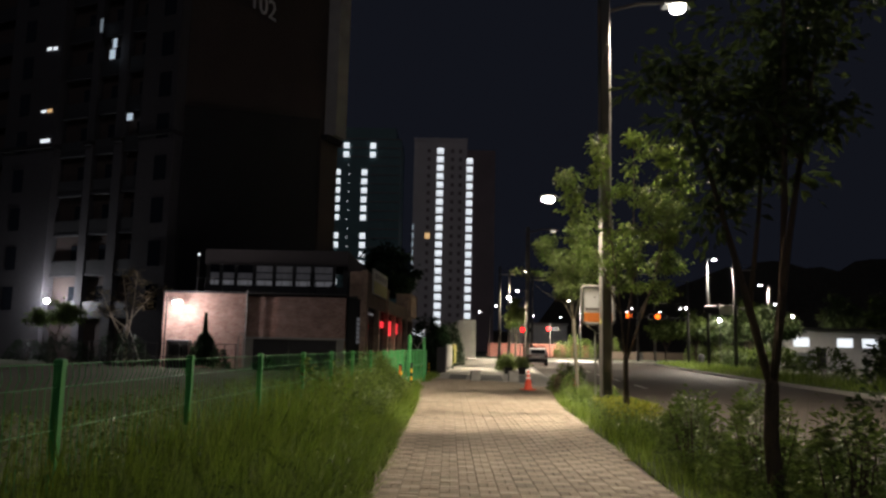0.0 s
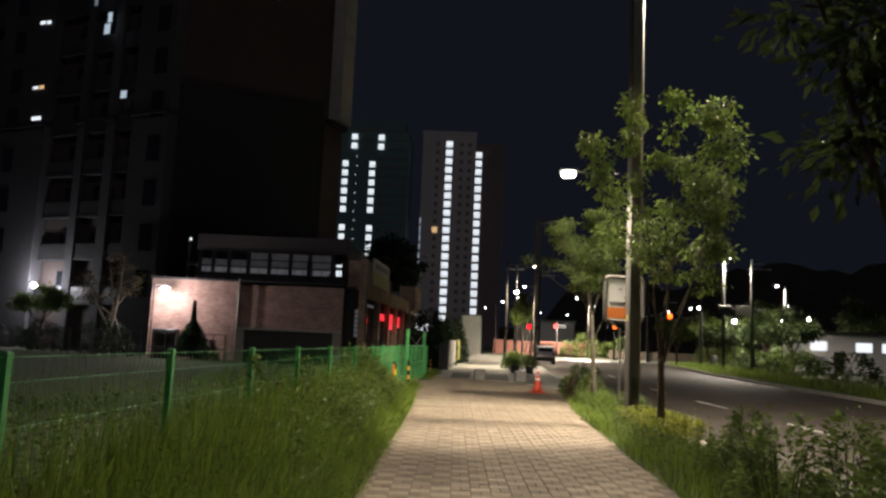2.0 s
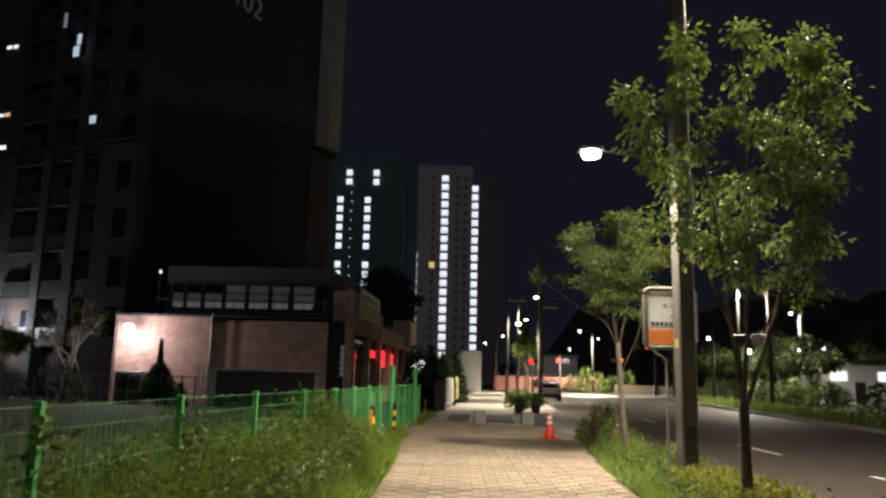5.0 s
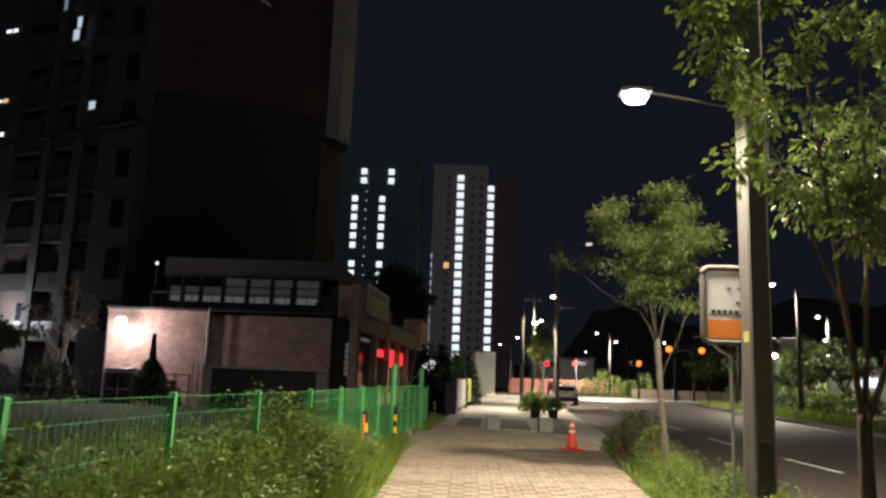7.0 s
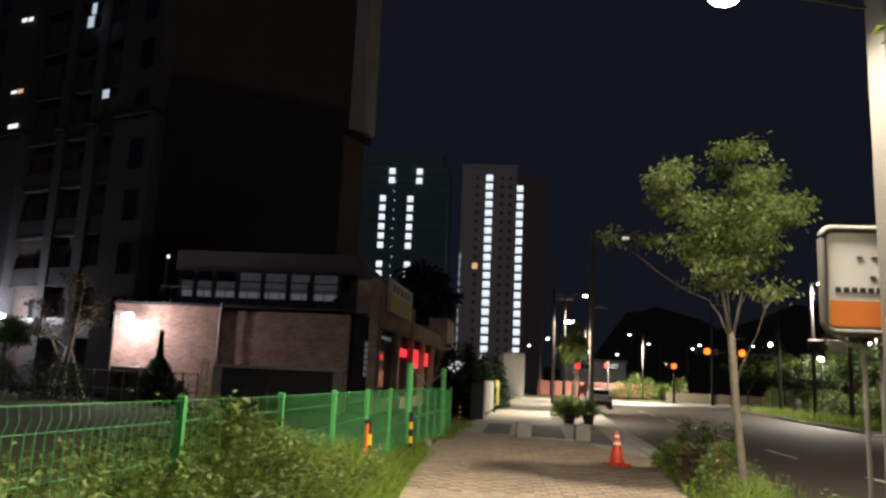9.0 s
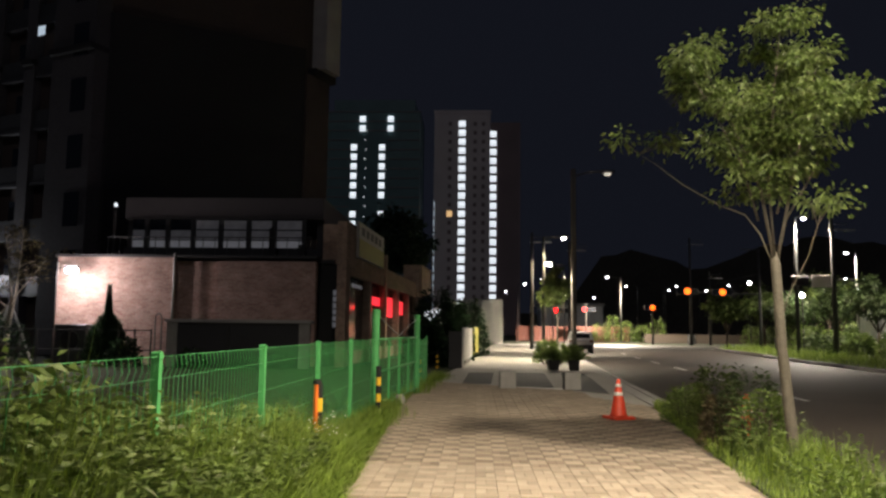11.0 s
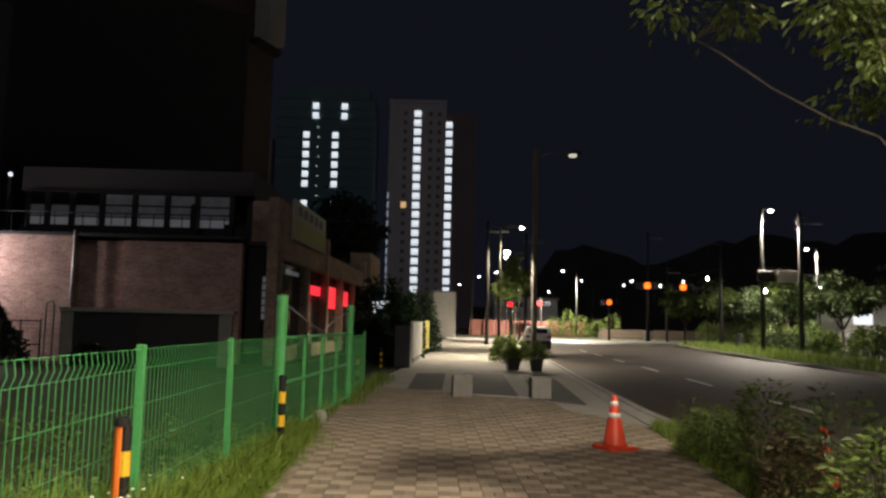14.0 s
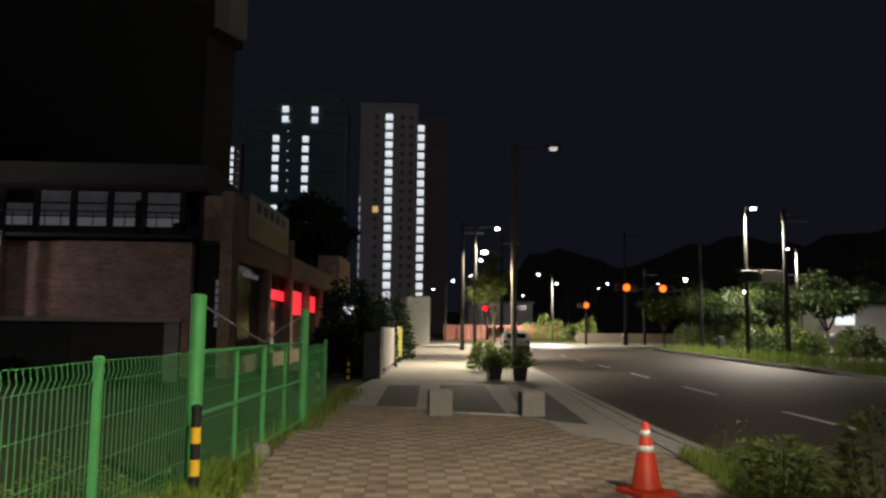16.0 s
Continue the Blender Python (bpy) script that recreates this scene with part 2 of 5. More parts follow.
# ---- building blocks ----
class Geo:
    """Vertices and faces of one mesh."""

    def __init__(self):
        self.v, self.f = [], []

    def box(self, x0, y0, z0, x1, y1, z1):
        k = len(self.v)
        self.v += [(x, y, z) for z in (z0, z1) for x, y in ((x0, y0), (x1, y0), (x1, y1), (x0, y1))]
        self.f += [tuple(k + i for i in q) for q in ((3, 2, 1, 0), (4, 5, 6, 7), (0, 1, 5, 4), (1, 2, 6, 5), (2, 3, 7, 6), (3, 0, 4, 7))]
        return self

    def soft_box(self, x0, y0, z0, x1, y1, z1, c):
        """A box with cut top edges."""
        k = len(self.v)
        self.v += [(x, y, z) for z, e in ((z0, 0), (z1 - c, 0), (z1, c)) for x, y in ((x0 + e, y0 + e), (x1 - e, y0 + e), (x1 - e, y1 - e), (x0 + e, y1 - e))]
        self.f += [(k + 8, k + 9, k + 10, k + 11)]
        for r in (0, 4):
            self.f += [(k + r + i, k + r + (i + 1) % 4, k + r + 4 + (i + 1) % 4, k + r + 4 + i) for i in range(4)]
        return self

    def prism(self, outline, z0, z1):
        k, n = len(self.v), len(outline)
        self.v += [(x, y, z) for z in (z0, z1) for x, y in outline]
        self.f += [tuple(k + n + i for i in range(n)), tuple(k + n - 1 - i for i in range(n))]
        self.f += [(k + i, k + (i + 1) % n, k + n + (i + 1) % n, k + n + i) for i in range(n)]
        return self

    def tube(self, points, radii, sides=6, cap=True):
        k = len(self.v)
        pts = [Vector(p) for p in points]
        if not hasattr(radii, "__len__"):
            radii = [radii] * len(pts)
        for i, p in enumerate(pts):
            d = (pts[min(i + 1, len(pts) - 1)] - pts[max(i - 1, 0)]).normalized()
            a = d.orthogonal().normalized() if abs(d.z) > 0.99 else d.cross(Vector((0, 0, 1))).normalized()
            b = d.cross(a)
            for s in range(sides):
                u = 2 * math.pi * s / sides
                self.v.append(tuple(p + radii[i] * (math.cos(u) * a + math.sin(u) * b)))
        for i in range(len(pts) - 1):
            for s in range(sides):
                q = k + i * sides
                self.f.append((q + s, q + (s + 1) % sides, q + sides + (s + 1) % sides, q + sides + s))
        if cap:
            self.f.append(tuple(k + sides - 1 - s for s in range(sides)))
            q = k + (len(pts) - 1) * sides
            self.f.append(tuple(q + s for s in range(sides)))
        return self

    def lathe(self, profile, sides=16, x=0.0, y=0.0):
        """Rings of (radius, height)."""
        k = len(self.v)
        for r, z in profile:
            self.v += [(x + r * math.cos(2 * math.pi * s / sides), y + r * math.sin(2 * math.pi * s / sides), z) for s in range(sides)]
        for i in range(len(profile) - 1):
            q = k + i * sides
            self.f += [(q + s, q + (s + 1) % sides, q + sides + (s + 1) % sides, q + sides + s) for s in range(sides)]
        q = k + (len(profile) - 1) * sides
        self.f += [tuple(q + s for s in range(sides)), tuple(k + sides - 1 - s for s in range(sides))]
        return self

    def leaf(self, p, d, length, width, rng):
        """A leaf folded along its rib, from p along d."""
        d = Vector(d).normalized()
        side = d.cross(Vector((rng.uniform(-1, 1), rng.uniform(-1, 1), rng.uniform(0.3, 1)))).normalized()
        up = side.cross(d)
        p = Vector(p)
        k = len(self.v)
        mid = p + d * length * 0.5
        self.v += [tuple(p), tuple(mid + side * width / 2 + up * width * 0.15), tuple(p + d * length - up * length * 0.12), tuple(mid - side * width / 2 + up * width * 0.15)]
        self.f += [(k, k + 1, k + 2), (k, k + 2, k + 3)]

    def blade(self, x, y, z, h, w, lean, ang):
        k = len(self.v)
        c, s = math.cos(ang), math.sin(ang)
        px, py = -s * w / 2, c * w / 2
        mx, my, mz = x + c * lean * 0.35, y + s * lean * 0.35, z + h * 0.62
        self.v += [(x + px, y + py, z), (x - px, y - py, z), (mx + px * 0.8, my + py * 0.8, mz), (mx - px * 0.8, my - py * 0.8, mz), (x + c * lean, y + s * lean, z + h)]
        self.f += [(k, k + 1, k + 3, k + 2), (k + 2, k + 3, k + 4)]

    def mesh(self, name, material, smooth=False):
        me = bpy.data.meshes.new(name)
        me.from_pydata(self.v, [], self.f)
        me.materials.append(material)
        if smooth:
            me.polygons.foreach_set("use_smooth", [True] * len(me.polygons))
        me.update()
        return me


def thing(name, label, category, x=0.0, y=0.0, z=0.0, turn=0.0, group="", kind=""):
    ob = new(name)
    ob.matrix_basis = pose(x, y, z, 0, 0, turn)
    return tagged(ob, label, category, group, kind)


def part(name, geo, material, parent, label="", smooth=False, kind=""):
    ob = new(name, geo.mesh(name, material, smooth) if isinstance(geo, Geo) else geo)
    ob.parent = parent
    if label or kind:
        tagged(ob, label, "", "", kind)
    return ob


def single(name, geo, material, label, category, group="", kind="", smooth=False):
    return tagged(new(name, geo.mesh(name, material, smooth)), label, category, group, kind)


def along(points, y):
    """x on a bent line given as (x, y) pairs."""
    for (xa, ya), (xb, yb) in zip(points, points[1:]):
        if y <= yb:
            return xa + (xb - xa) * (y - ya) / (yb - ya)
    return points[-1][0]


# ---- the plan ----
WALK_LEFT = [(-0.8, -14), (-0.78, 8), (-0.85, 20), (-1.1, 26), (-1.15, 34), (-0.3, 43), (0.9, 68), (2.6, 100)]
WALK_RIGHT = [(1.9, -14), (2.4, 8), (2.97, 19.6), (3.1, 21.2), (3.65, 26.6), (3.95, 29.0), (4.15, 33), (4.65, 39), (5.9, 55.5), (9.2, 100)]
KERB = [(3.9, -14), (4.05, 8), (4.3, 22), (4.35, 31), (4.85, 39), (6.1, 55.5), (9.4, 100)]
FAR_KERB = [(12.6, -14), (14.6, 20), (17.3, 45), (18.8, 58), (20.6, 69), (23.5, 88)]
ROAD_Z = -0.13


def strip(left, right, y0, y1, z0, z1, step=1.0):
    ys = sorted({y0, y1, *[y for _, y in left + right if y0 < y < y1]})
    outline = [(along(right, y), y) for y in ys] + [(along(left, y), y) for y in reversed(ys)]
    return Geo().prism(outline, z0, z1)


# ---- ground, road, pavement ----
g = Geo()
g.v += [(-900, -300, -0.16), (900, -300, -0.16), (900, 1500, -0.16), (-900, 1500, -0.16)]
g.f += [(0, 1, 2, 3)]
single("ground", g, M["earth"], "dark earth and rough grass reaching the horizon", "ground", kind="structure")
single("road", strip(KERB, FAR_KERB, -14, 88, -0.155, ROAD_Z), M["asphalt"], "dark grey asphalt road with worn lane marks", "road", kind="structure")
cross = Geo().prism([(9.0, 88.4), (90, 88.4), (90, 106), (9.6, 106)], -0.155, ROAD_Z)
single("road_crossing", cross, M["asphalt"], "asphalt of the crossing road under white lamps", "road", kind="structure")
field = Geo().prism([(-60, -14), (-2.6, -14), (-2.05, 7), (-1.45, 18), (-1.3, 28), (-1.05, 36), (-0.5, 43), (-60, 43)], -0.15, -0.005)
single("field", field, M["turf"], "dark overgrown field behind the green fence", "grass", kind="structure")
verge = strip([(-2.6, -14), (-2.05, 7), (-1.45, 18), (-1.3, 28), (-1.16, 34)], WALK_LEFT, -14, 34, -0.15, -0.002)
single("verge", verge, M["turf"], "weedy verge between fence and pavement", "grass", kind="structure")
bed = strip(WALK_RIGHT, KERB, -14, 28.8, -0.15, 0.0)
single("planting_strip", bed, M["turf"], "grassy planting strip between pavement and road", "grass", kind="structure")
far_walk = Geo()
yk = [-14, 20, 45, 58, 69, 88]
far_walk.prism([(along(FAR_KERB, y), y) for y in yk] [::-1] + [(along(FAR_KERB, y) + 4.0, y) for y in yk], -0.15, 0.0)
single("verge_far", far_walk, M["turf"], "weedy verge on the far side of the road", "grass", kind="structure")
base = strip(WALK_LEFT, WALK_RIGHT, -14, 100, -0.15, -0.022)
pavement = single("pavement", base, M["bedding"], "block-paved footpath of tan concrete pavers", "pavement", kind="structure")


def kerb_run(line, y0, y1, width, top, name, label):
    root = thing(name, label, "kerb", kind="structure")
    y = y0
    while y < y1 - 0.2:
        ye = min(y + 1.0, y1) - 0.008
        x0, x1 = along(line, y), along(line, ye)
        geo = Geo().prism([(x0 - width, y), (x0, y), (x1, ye), (x1 - width, ye)], ROAD_Z - 0.02, top)
        part("kerb_stone", geo, M["kerb"], root)
        y += 1.0
    return root


kerb_run([(x + 0.16, y) for x, y in KERB], -14, 70, 0.16, 0.015, "kerb", "grey concrete kerb stones along the road")
kerb_run([(x, y) for x, y in FAR_KERB], 20, 88, 0.18, 0.02, "kerb_far", "grey kerb stones on the far side")

marks = thing("lane_marks", "worn white dashed lane lines and yellow edge line", "road marking", kind="structure")


def mark(x0, y0, x1, y1, w, material, name="dash"):
    d = Vector((x1 - x0, y1 - y0, 0)).normalized()
    nx, ny = -d.y * w / 2, d.x * w / 2
    geo = Geo().prism([(x0 - nx, y0 - ny), (x1 - nx, y1 - ny), (x1 + nx, y1 + ny), (x0 + nx, y0 + ny)], ROAD_Z - 0.01, ROAD_Z + 0.004)
    part(name, geo, material, marks)


for i in range(-2, 8):
    ya = 18.4 + 7.0 * i
    for offset in (3.9,):
        mark(along(KERB, ya) + offset, ya, along(KERB, ya + 2.9) + offset, ya + 2.9, 0.13, M["paint"])
for ya, yb in ((8, 22), (22, 26)):
    mark(along(KERB, ya) + 0.5, ya, along(KERB, yb) + 0.5, yb - 0.03, 0.11, M["yellow_paint"], "edge_line")
mark(10.5, 89.0, 60, 89.0, 0.35, M["paint"], "stop_line")

# ---- lamps and poles ----
def street_lamp(x, y, height, arm, glow, label, width=0.2, head=0.7):
    """A tapered steel pole with an arm along x and a flat lantern."""
    root = thing("street_lamp", label, "street lamp", x, y, 0, group="street lamps along the road")
    part("pole", Geo().tube([(0, 0, 0), (0, 0, height * 0.5), (0, 0, height)], [width / 2, width * 0.42, width * 0.3], 8), M["far_pole"], root, smooth=True)
    part("base_plate", Geo().soft_box(-width, -width, 0, width, width, 0.05, 0.01), M["steel"], root)
    s = 1 if arm > 0 else -1
    part("arm", Geo().tube([(0, 0, height - 0.25), (arm * 0.5, 0, height + 0.02), (arm, 0, height + 0.05)], width * 0.2, 6), M["far_pole"], root)
    hx = arm
    h = part("lantern", Geo().soft_box(min(hx, hx + s * head), -0.16, height - 0.02, max(hx, hx + s * head), 0.16, height + 0.12, 0.04), M["dark_metal"], root)
    part("lens", Geo().lathe([(0.05, height - 0.15), (0.13, height - 0.13), (0.17, height - 0.07), (0.15, height - 0.021)], 14, hx + s * head * 0.5, 0), glow, h, "glowing lamp lens", True)
    return root


def double_lamp(x, y, high_glow, label):
    """A square pole with a low lantern over the path and a high one over the road."""
    pole = thing("street_lamp", label, "street lamp", x, y, 0, group="street lamps along the road")
    c, w, d = 0.02, 0.115, 0.16
    outline = [(-w + c, -d), (w - c, -d), (w, -d + c), (w, d - c), (w - c, d), (-w + c, d), (-w, d - c), (-w, -d + c)]
    part("pole", Geo().prism(outline, 0.02, 9.75), M["pole_paint"], pole)
    part("base_plate", Geo().soft_box(-0.24, -0.26, 0, 0.24, 0.26, 0.04, 0.01), M["steel"], pole)
    for sx in (-0.19, 0.19):
        for sy in (-0.21, 0.21):
            part("bolt", Geo().lathe([(0.018, 0.04), (0.018, 0.065), (0.008, 0.075)], 6, sx, sy), M["steel"], pole)
    part("arm", Geo().tube([(-0.1, 0.12, 4.75), (-0.7, 0.12, 4.85), (-1.1, 0.12, 4.92)], 0.014, 8), M["dark_metal"], pole)
    lan = part("lantern", Geo().soft_box(-1.46, 0.01, 4.905, -1.1, 0.23, 4.965, 0.025), M["dark_metal"], pole)
    part("lens", Geo().lathe([(0.05, 4.80), (0.11, 4.81), (0.145, 4.855), (0.12, 4.904)], 16, -1.28, 0.12), M["lamp"], lan, "glowing warm white lens")
    part("arm", Geo().tube([(0.1, 0, 9.4), (0.8, 0, 9.6), (1.4, 0, 9.64)], 0.045, 8), M["pole_paint"], pole)
    lan = part("lantern", Geo().soft_box(1.4, -0.17, 9.55, 2.1, 0.17, 9.7, 0.04), M["dark_metal"], pole)
    part("lens", Geo().lathe([(0.04, 9.42), (0.16, 9.44), (0.19, 9.548)], 14, 1.75, 0), high_glow, lan, "lamp lens over the road")
    part("service_hatch", Geo().soft_box(-0.07, -0.168, 0.55, 0.07, -0.16, 0.95, 0.003), M["dark_metal"], pole)
    return pole


pole = double_lamp(3.58, 17.3, M["lamp"], "square grey steel lamp pole with a low and a high lantern")
part("banner_bracket", Geo().tube([(0.155, -0.1, 4.35), (0.155, -0.1, 3.95), (0.175, -0.14, 3.9)], 0.012, 6), M["steel"], pole, "pale steel bracket")
part("sticker", Geo().prism([(-0.119, -0.1), (-0.116, -0.1), (-0.116, 0.06), (-0.119, 0.06)], 2.0, 2.12), M["sign_yellow"], pole, "faded yellow sticker")
# high lantern is unlit here; its glint is put in as faint emission
double_lamp(5.36, 52.3, M["lamp_glint"], "square grey lamp pole, its unlit high lantern given a glowing glint")

for x, y, h, arm, glow in ((5.85, 75, 9.0, 1.3, "lamp"), (10.5, 101, 9.0, -1.2, "lamp_cool"), (11.6, 125, 9.0, -1.2, "lamp_cool"),
                           (23.1, 68.4, 9.75, 0.3, "lamp_cool"), (35.5, 85.2, 9.0, -0.5, "lamp_cool"), (20.5, 120, 9.0, -1.5, "lamp_cool"), (27.0, 140, 9, -1.5, "lamp_cool"), (31, 138, 9, 1.5, "lamp_cool"), (52, 118, 9, -1.5, "lamp_cool"), (6.3, 120, 8.0, 0.6, "lamp_cool"), (4.6, 142, 8.0, 0.6, "lamp_cool"), (17, 165, 8.5, 0.8, "lamp_cool"), (26, 172, 8.5, -0.8, "lamp_cool"), (40, 150, 9, 0.8, "lamp_cool"), (47, 152, 10, -0.8, "lamp_cool"), (36, 160, 9.5, 0.8, "lamp_cool")):
    street_lamp(x, y, h, arm, M[glow], "grey steel street lamp with a lit lantern", 0.3 if 60 < y < 80 else 0.18)


def utility_pole(x, y, h, arm=1.6):
    root = thing("utility_pole", "tall concrete utility pole with a cross-arm", "utility pole", x, y, 0, group="utility poles")
    part("shaft", Geo().tube([(0, 0, 0), (0, 0, h)], [0.17, 0.11], 10), M["far_pole"], root, smooth=True)
    part("cross_arm", Geo().box(-0.2, -0.05, h - 0.85, arm, 0.05, h - 0.75), M["steel"], root)
    part("wire", Geo().tube([(0, 0, h - 0.4), (2.0, 2.0, h - 0.1)], 0.03, 4), M["dark_metal"], root)
    return root


for x, y, h in ((24.8, 66.5, 9.4), (25.3, 103, 12.5), (28.4, 106, 8.8), (9.4, 87, 10.0), (5.0, 76, 9.5)):
    utility_pole(x, y, h)


def signal(x, y, h, arm, heads, glow, label):
    """A traffic signal mast with a long arm and hanging heads."""
    root = thing("traffic_signal", label, "traffic signal", x, y, 0, group="traffic signals at the crossing")
    part("mast", Geo().tube([(0, 0, 0), (0, 0, h)], [0.15, 0.11], 10), M["far_pole"], root, smooth=True)
    if arm:
        part("arm", Geo().tube([(0, 0, 4.95), (arm, 0, 5.1)], [0.08, 0.05], 8), M["far_pole"], root)
        part("top_arm", Geo().tube([(0, 0, h - 0.1), (-1.6, 0, h)], [0.05, 0.03], 6), M["far_pole"], root)
        part("wire", Geo().tube([(0, 0, h - 2.2), (-4.0, 0, h - 3.2)], 0.025, 4), M["dark_metal"], root)
    for hx, hz in heads:
        hd = part("signal_head", Geo().soft_box(hx - 0.95, -0.14, hz - 0.31, hx + 0.95, 0.12, hz + 0.31, 0.05), M["black"], root)
        for i, off in enumerate((-0.62, 0.0, 0.62)):
            lens = Geo().tube([(hx + off, -0.145, hz), (hx + off, -0.175, hz)], 0.28, 14)
            part("lens", lens, glow if i == (0 if glow is M["red_lens"] else 1) else M["glass"], hd)
    return root


signal(16.2, 123.5, 5.4, 0, [(0.4, 4.6)], M["red_lens"], "short signal post with a red light on")
signal(11.0, 113, 4.6, 0, [(0.4, 4.1)], M["red_lens"], "short signal post with a red light on")
signal(25.75, 82.7, 9.0, -6.8, [(-3.3, 5.1), (-6.4, 5.15)], M["amber_lens"], "grey signal mast with amber heads over the road")
signal(21.6, 106, 4.9, 0, [(0.0, 4.4)], M["amber_lens"], "signal post with an amber light")


def post_lamp(x, y, h, label):
    root = thing("garden_lamp", label, "garden lamp", x, y, 0, group="garden lamps by the buildings")
    part("post", Geo().tube([(0, 0, 0), (0, 0, h - 0.12)], 0.05, 8), M["black"], root)
    part("globe", Geo().lathe([(0.06, h - 0.1), (0.17, h), (0.18, h + 0.1), (0.1, h + 0.2), (0.02, h + 0.22)], 12), M["flood"], root, "glowing white globe", True)
    part("cap", Geo().lathe([(0.2, h + 0.225), (0.05, h + 0.3), (0.01, h + 0.31)], 12), M["dark_metal"], root)


flood = thing("floodlight", "dark post with a floodlight glaring at the brick wall", "floodlight", -15.47, 41.7, 0)
part("post", Geo().tube([(0, 0, 0), (0, 0, 3.85)], 0.04, 8), M["black"], flood)
part("arm", Geo().tube([(0, 0, 3.6), (0.35, 0, 3.66)], 0.022, 6), M["black"], flood)
part("housing", Geo().soft_box(0.32, -0.13, 3.56, 0.82, 0.1, 3.72, 0.03), M["dark_metal"], flood)
part("lens", Geo().lathe([(0.08, 3.42), (0.2, 3.46), (0.23, 3.558)], 14, 0.57, -0.02), M["flood"], flood, "glaring white lens", True)
post_lamp(-28.2, 53.2, 3.95, "dark garden lamp lit white among the trees")
for x, y, h in ((27.5, 78, 4.6), (33.0, 80, 5.0), (43.0, 96, 6.0), (31.0, 100, 7.0)):
    post_lamp(x, y, h, "thin park lamp lit white among the bushes")

sign_box = thing("road_sign", "dark signal box and framed panel on a lamp pole", "road sign", 23.5, 68.1, 5.2)
part("box", Geo().soft_box(-0.9, -0.15, -0.35, 0.25, 0.0, 0.35, 0.05), M["black"], sign_box)
part("panel", Geo().soft_box(0.5, -0.1, -0.45, 2.1, -0.04, 0.4, 0.01), M["sign_grey"], sign_box)
part("bracket", Geo().tube([(0, -0.05, 0.1), (3.4, -0.05, 0.1)], 0.04, 6), M["far_pole"], sign_box)
bin_ = thing("roadside_bin", "dark round-topped bin on the far pavement", "bin", 26.2, 80, 0)
part("body", Geo().lathe([(0.3, 0), (0.33, 0.9), (0.28, 1.05)], 12), M["dark_metal"], bin_)
part("lid", Geo().lathe([(0.35, 1.05), (0.3, 1.15), (0.1, 1.22)], 12), M["black"], bin_)

# ---- bus stop sign ----
sign = thing("bus_stop_sign", "rounded bus stop board in a dark steel frame, white over orange", "bus stop sign", 3.47, 17.62, 0)


def rounded(w, h, r, n=5):
    out = []
    for cx, cz, a in ((w - r, h - r, 0), (-w + r, h - r, 90), (-w + r, -h + r, 180), (w - r, -h + r, 270)):
        out += [(cx + r * math.cos(radians(a + 90 * i / n)), cz + r * math.sin(radians(a + 90 * i / n))) for i in range(n + 1)]
    return out


ring = rounded(0.37, 0.43, 0.09)
part("frame", Geo().tube([(x, 0, 2.44 + z) for x, z in ring + ring[:1]], 0.035, 8, False), M["pole_paint"], sign, "brushed steel tube frame", True)
g = Geo().prism([(x, z) for x, z in rounded(0.335, 0.395, 0.06)], -0.02, 0.02)
g.v = [(x, z, 2.44 + y) for x, y, z in g.v]
board = part("board", g, M["board"], sign, "white board")
g = Geo().box(-0.325, -0.024, 2.06, 0.325, -0.0205, 2.27)
part("orange_band", g, M["board_orange"], board, "orange lower band")
for i, (a, b, z) in enumerate(((-0.28, 0.30, 2.335), (0.0, 0.28, 2.46), (-0.1, 0.22, 2.62))):
    text = Geo()
    x = a
    while x < b:
        text.box(x, -0.024, z, x + 0.045, -0.0205, z + (0.045 if i == 0 else 0.018))
        x += 0.065 if i == 0 else 0.12
    part("lettering", text, M["dark_metal"], board, "small dark printed line")
for s in (-1, 1):
    part("post", Geo().tube([(s * 0.33, 0, 2.05), (s * 0.2, 0, 1.93), (s * 0.07, 0, 1.85), (s * 0.06, 0, 0)], 0.021, 8), M["steel"], sign)
for z in (0.5, 1.2, 1.8):
    part("crosspiece", Geo().tube([(-0.06, 0, z), (0.06, 0, z)], 0.012, 6), M["steel"], sign)

# ---- fence ----
FENCE_X = [(-2.4, -8), (-2.08, 6.5), (-1.9, 11.0), (-1.73, 14.3), (-1.53, 16.2), (-1.44, 18.0), (-1.40, 24.5), (-1.30, 26.4)]
fence = thing("mesh_fence", "green welded mesh fence with curled top on green posts", "fence", kind="structure")


def mesh_panel(p, q, h, spacing=0.072):
    """Upright wires bent over at the top, with level wires behind."""
    geo = Geo()
    p, q = Vector((*p, 0)), Vector((*q, 0))
    d = (q - p).normalized()
    n = Vector((d.y, -d.x, 0))
    length = (q - p).length
    for i in range(int(length / spacing)):
        a = p + d * (0.04 + i * spacing)
        pts = [a + Vector((0, 0, 0.06)), a + Vector((0, 0, h - 0.13)), a + n * 0.022 + Vector((0, 0, h - 0.07)), a + n * 0.01 + Vector((0, 0, h))]
        geo.tube(pts, 0.0027, 4, False)
    for z in (0.1, 0.38, 0.66, 0.92, h - 0.13, h):
        off = n * (0.012 if z > h - 0.1 else 0.004)
        geo.tube([p + off + Vector((0, 0, z)), q + off + Vector((0, 0, z))], 0.0026, 4, False)
    return geo


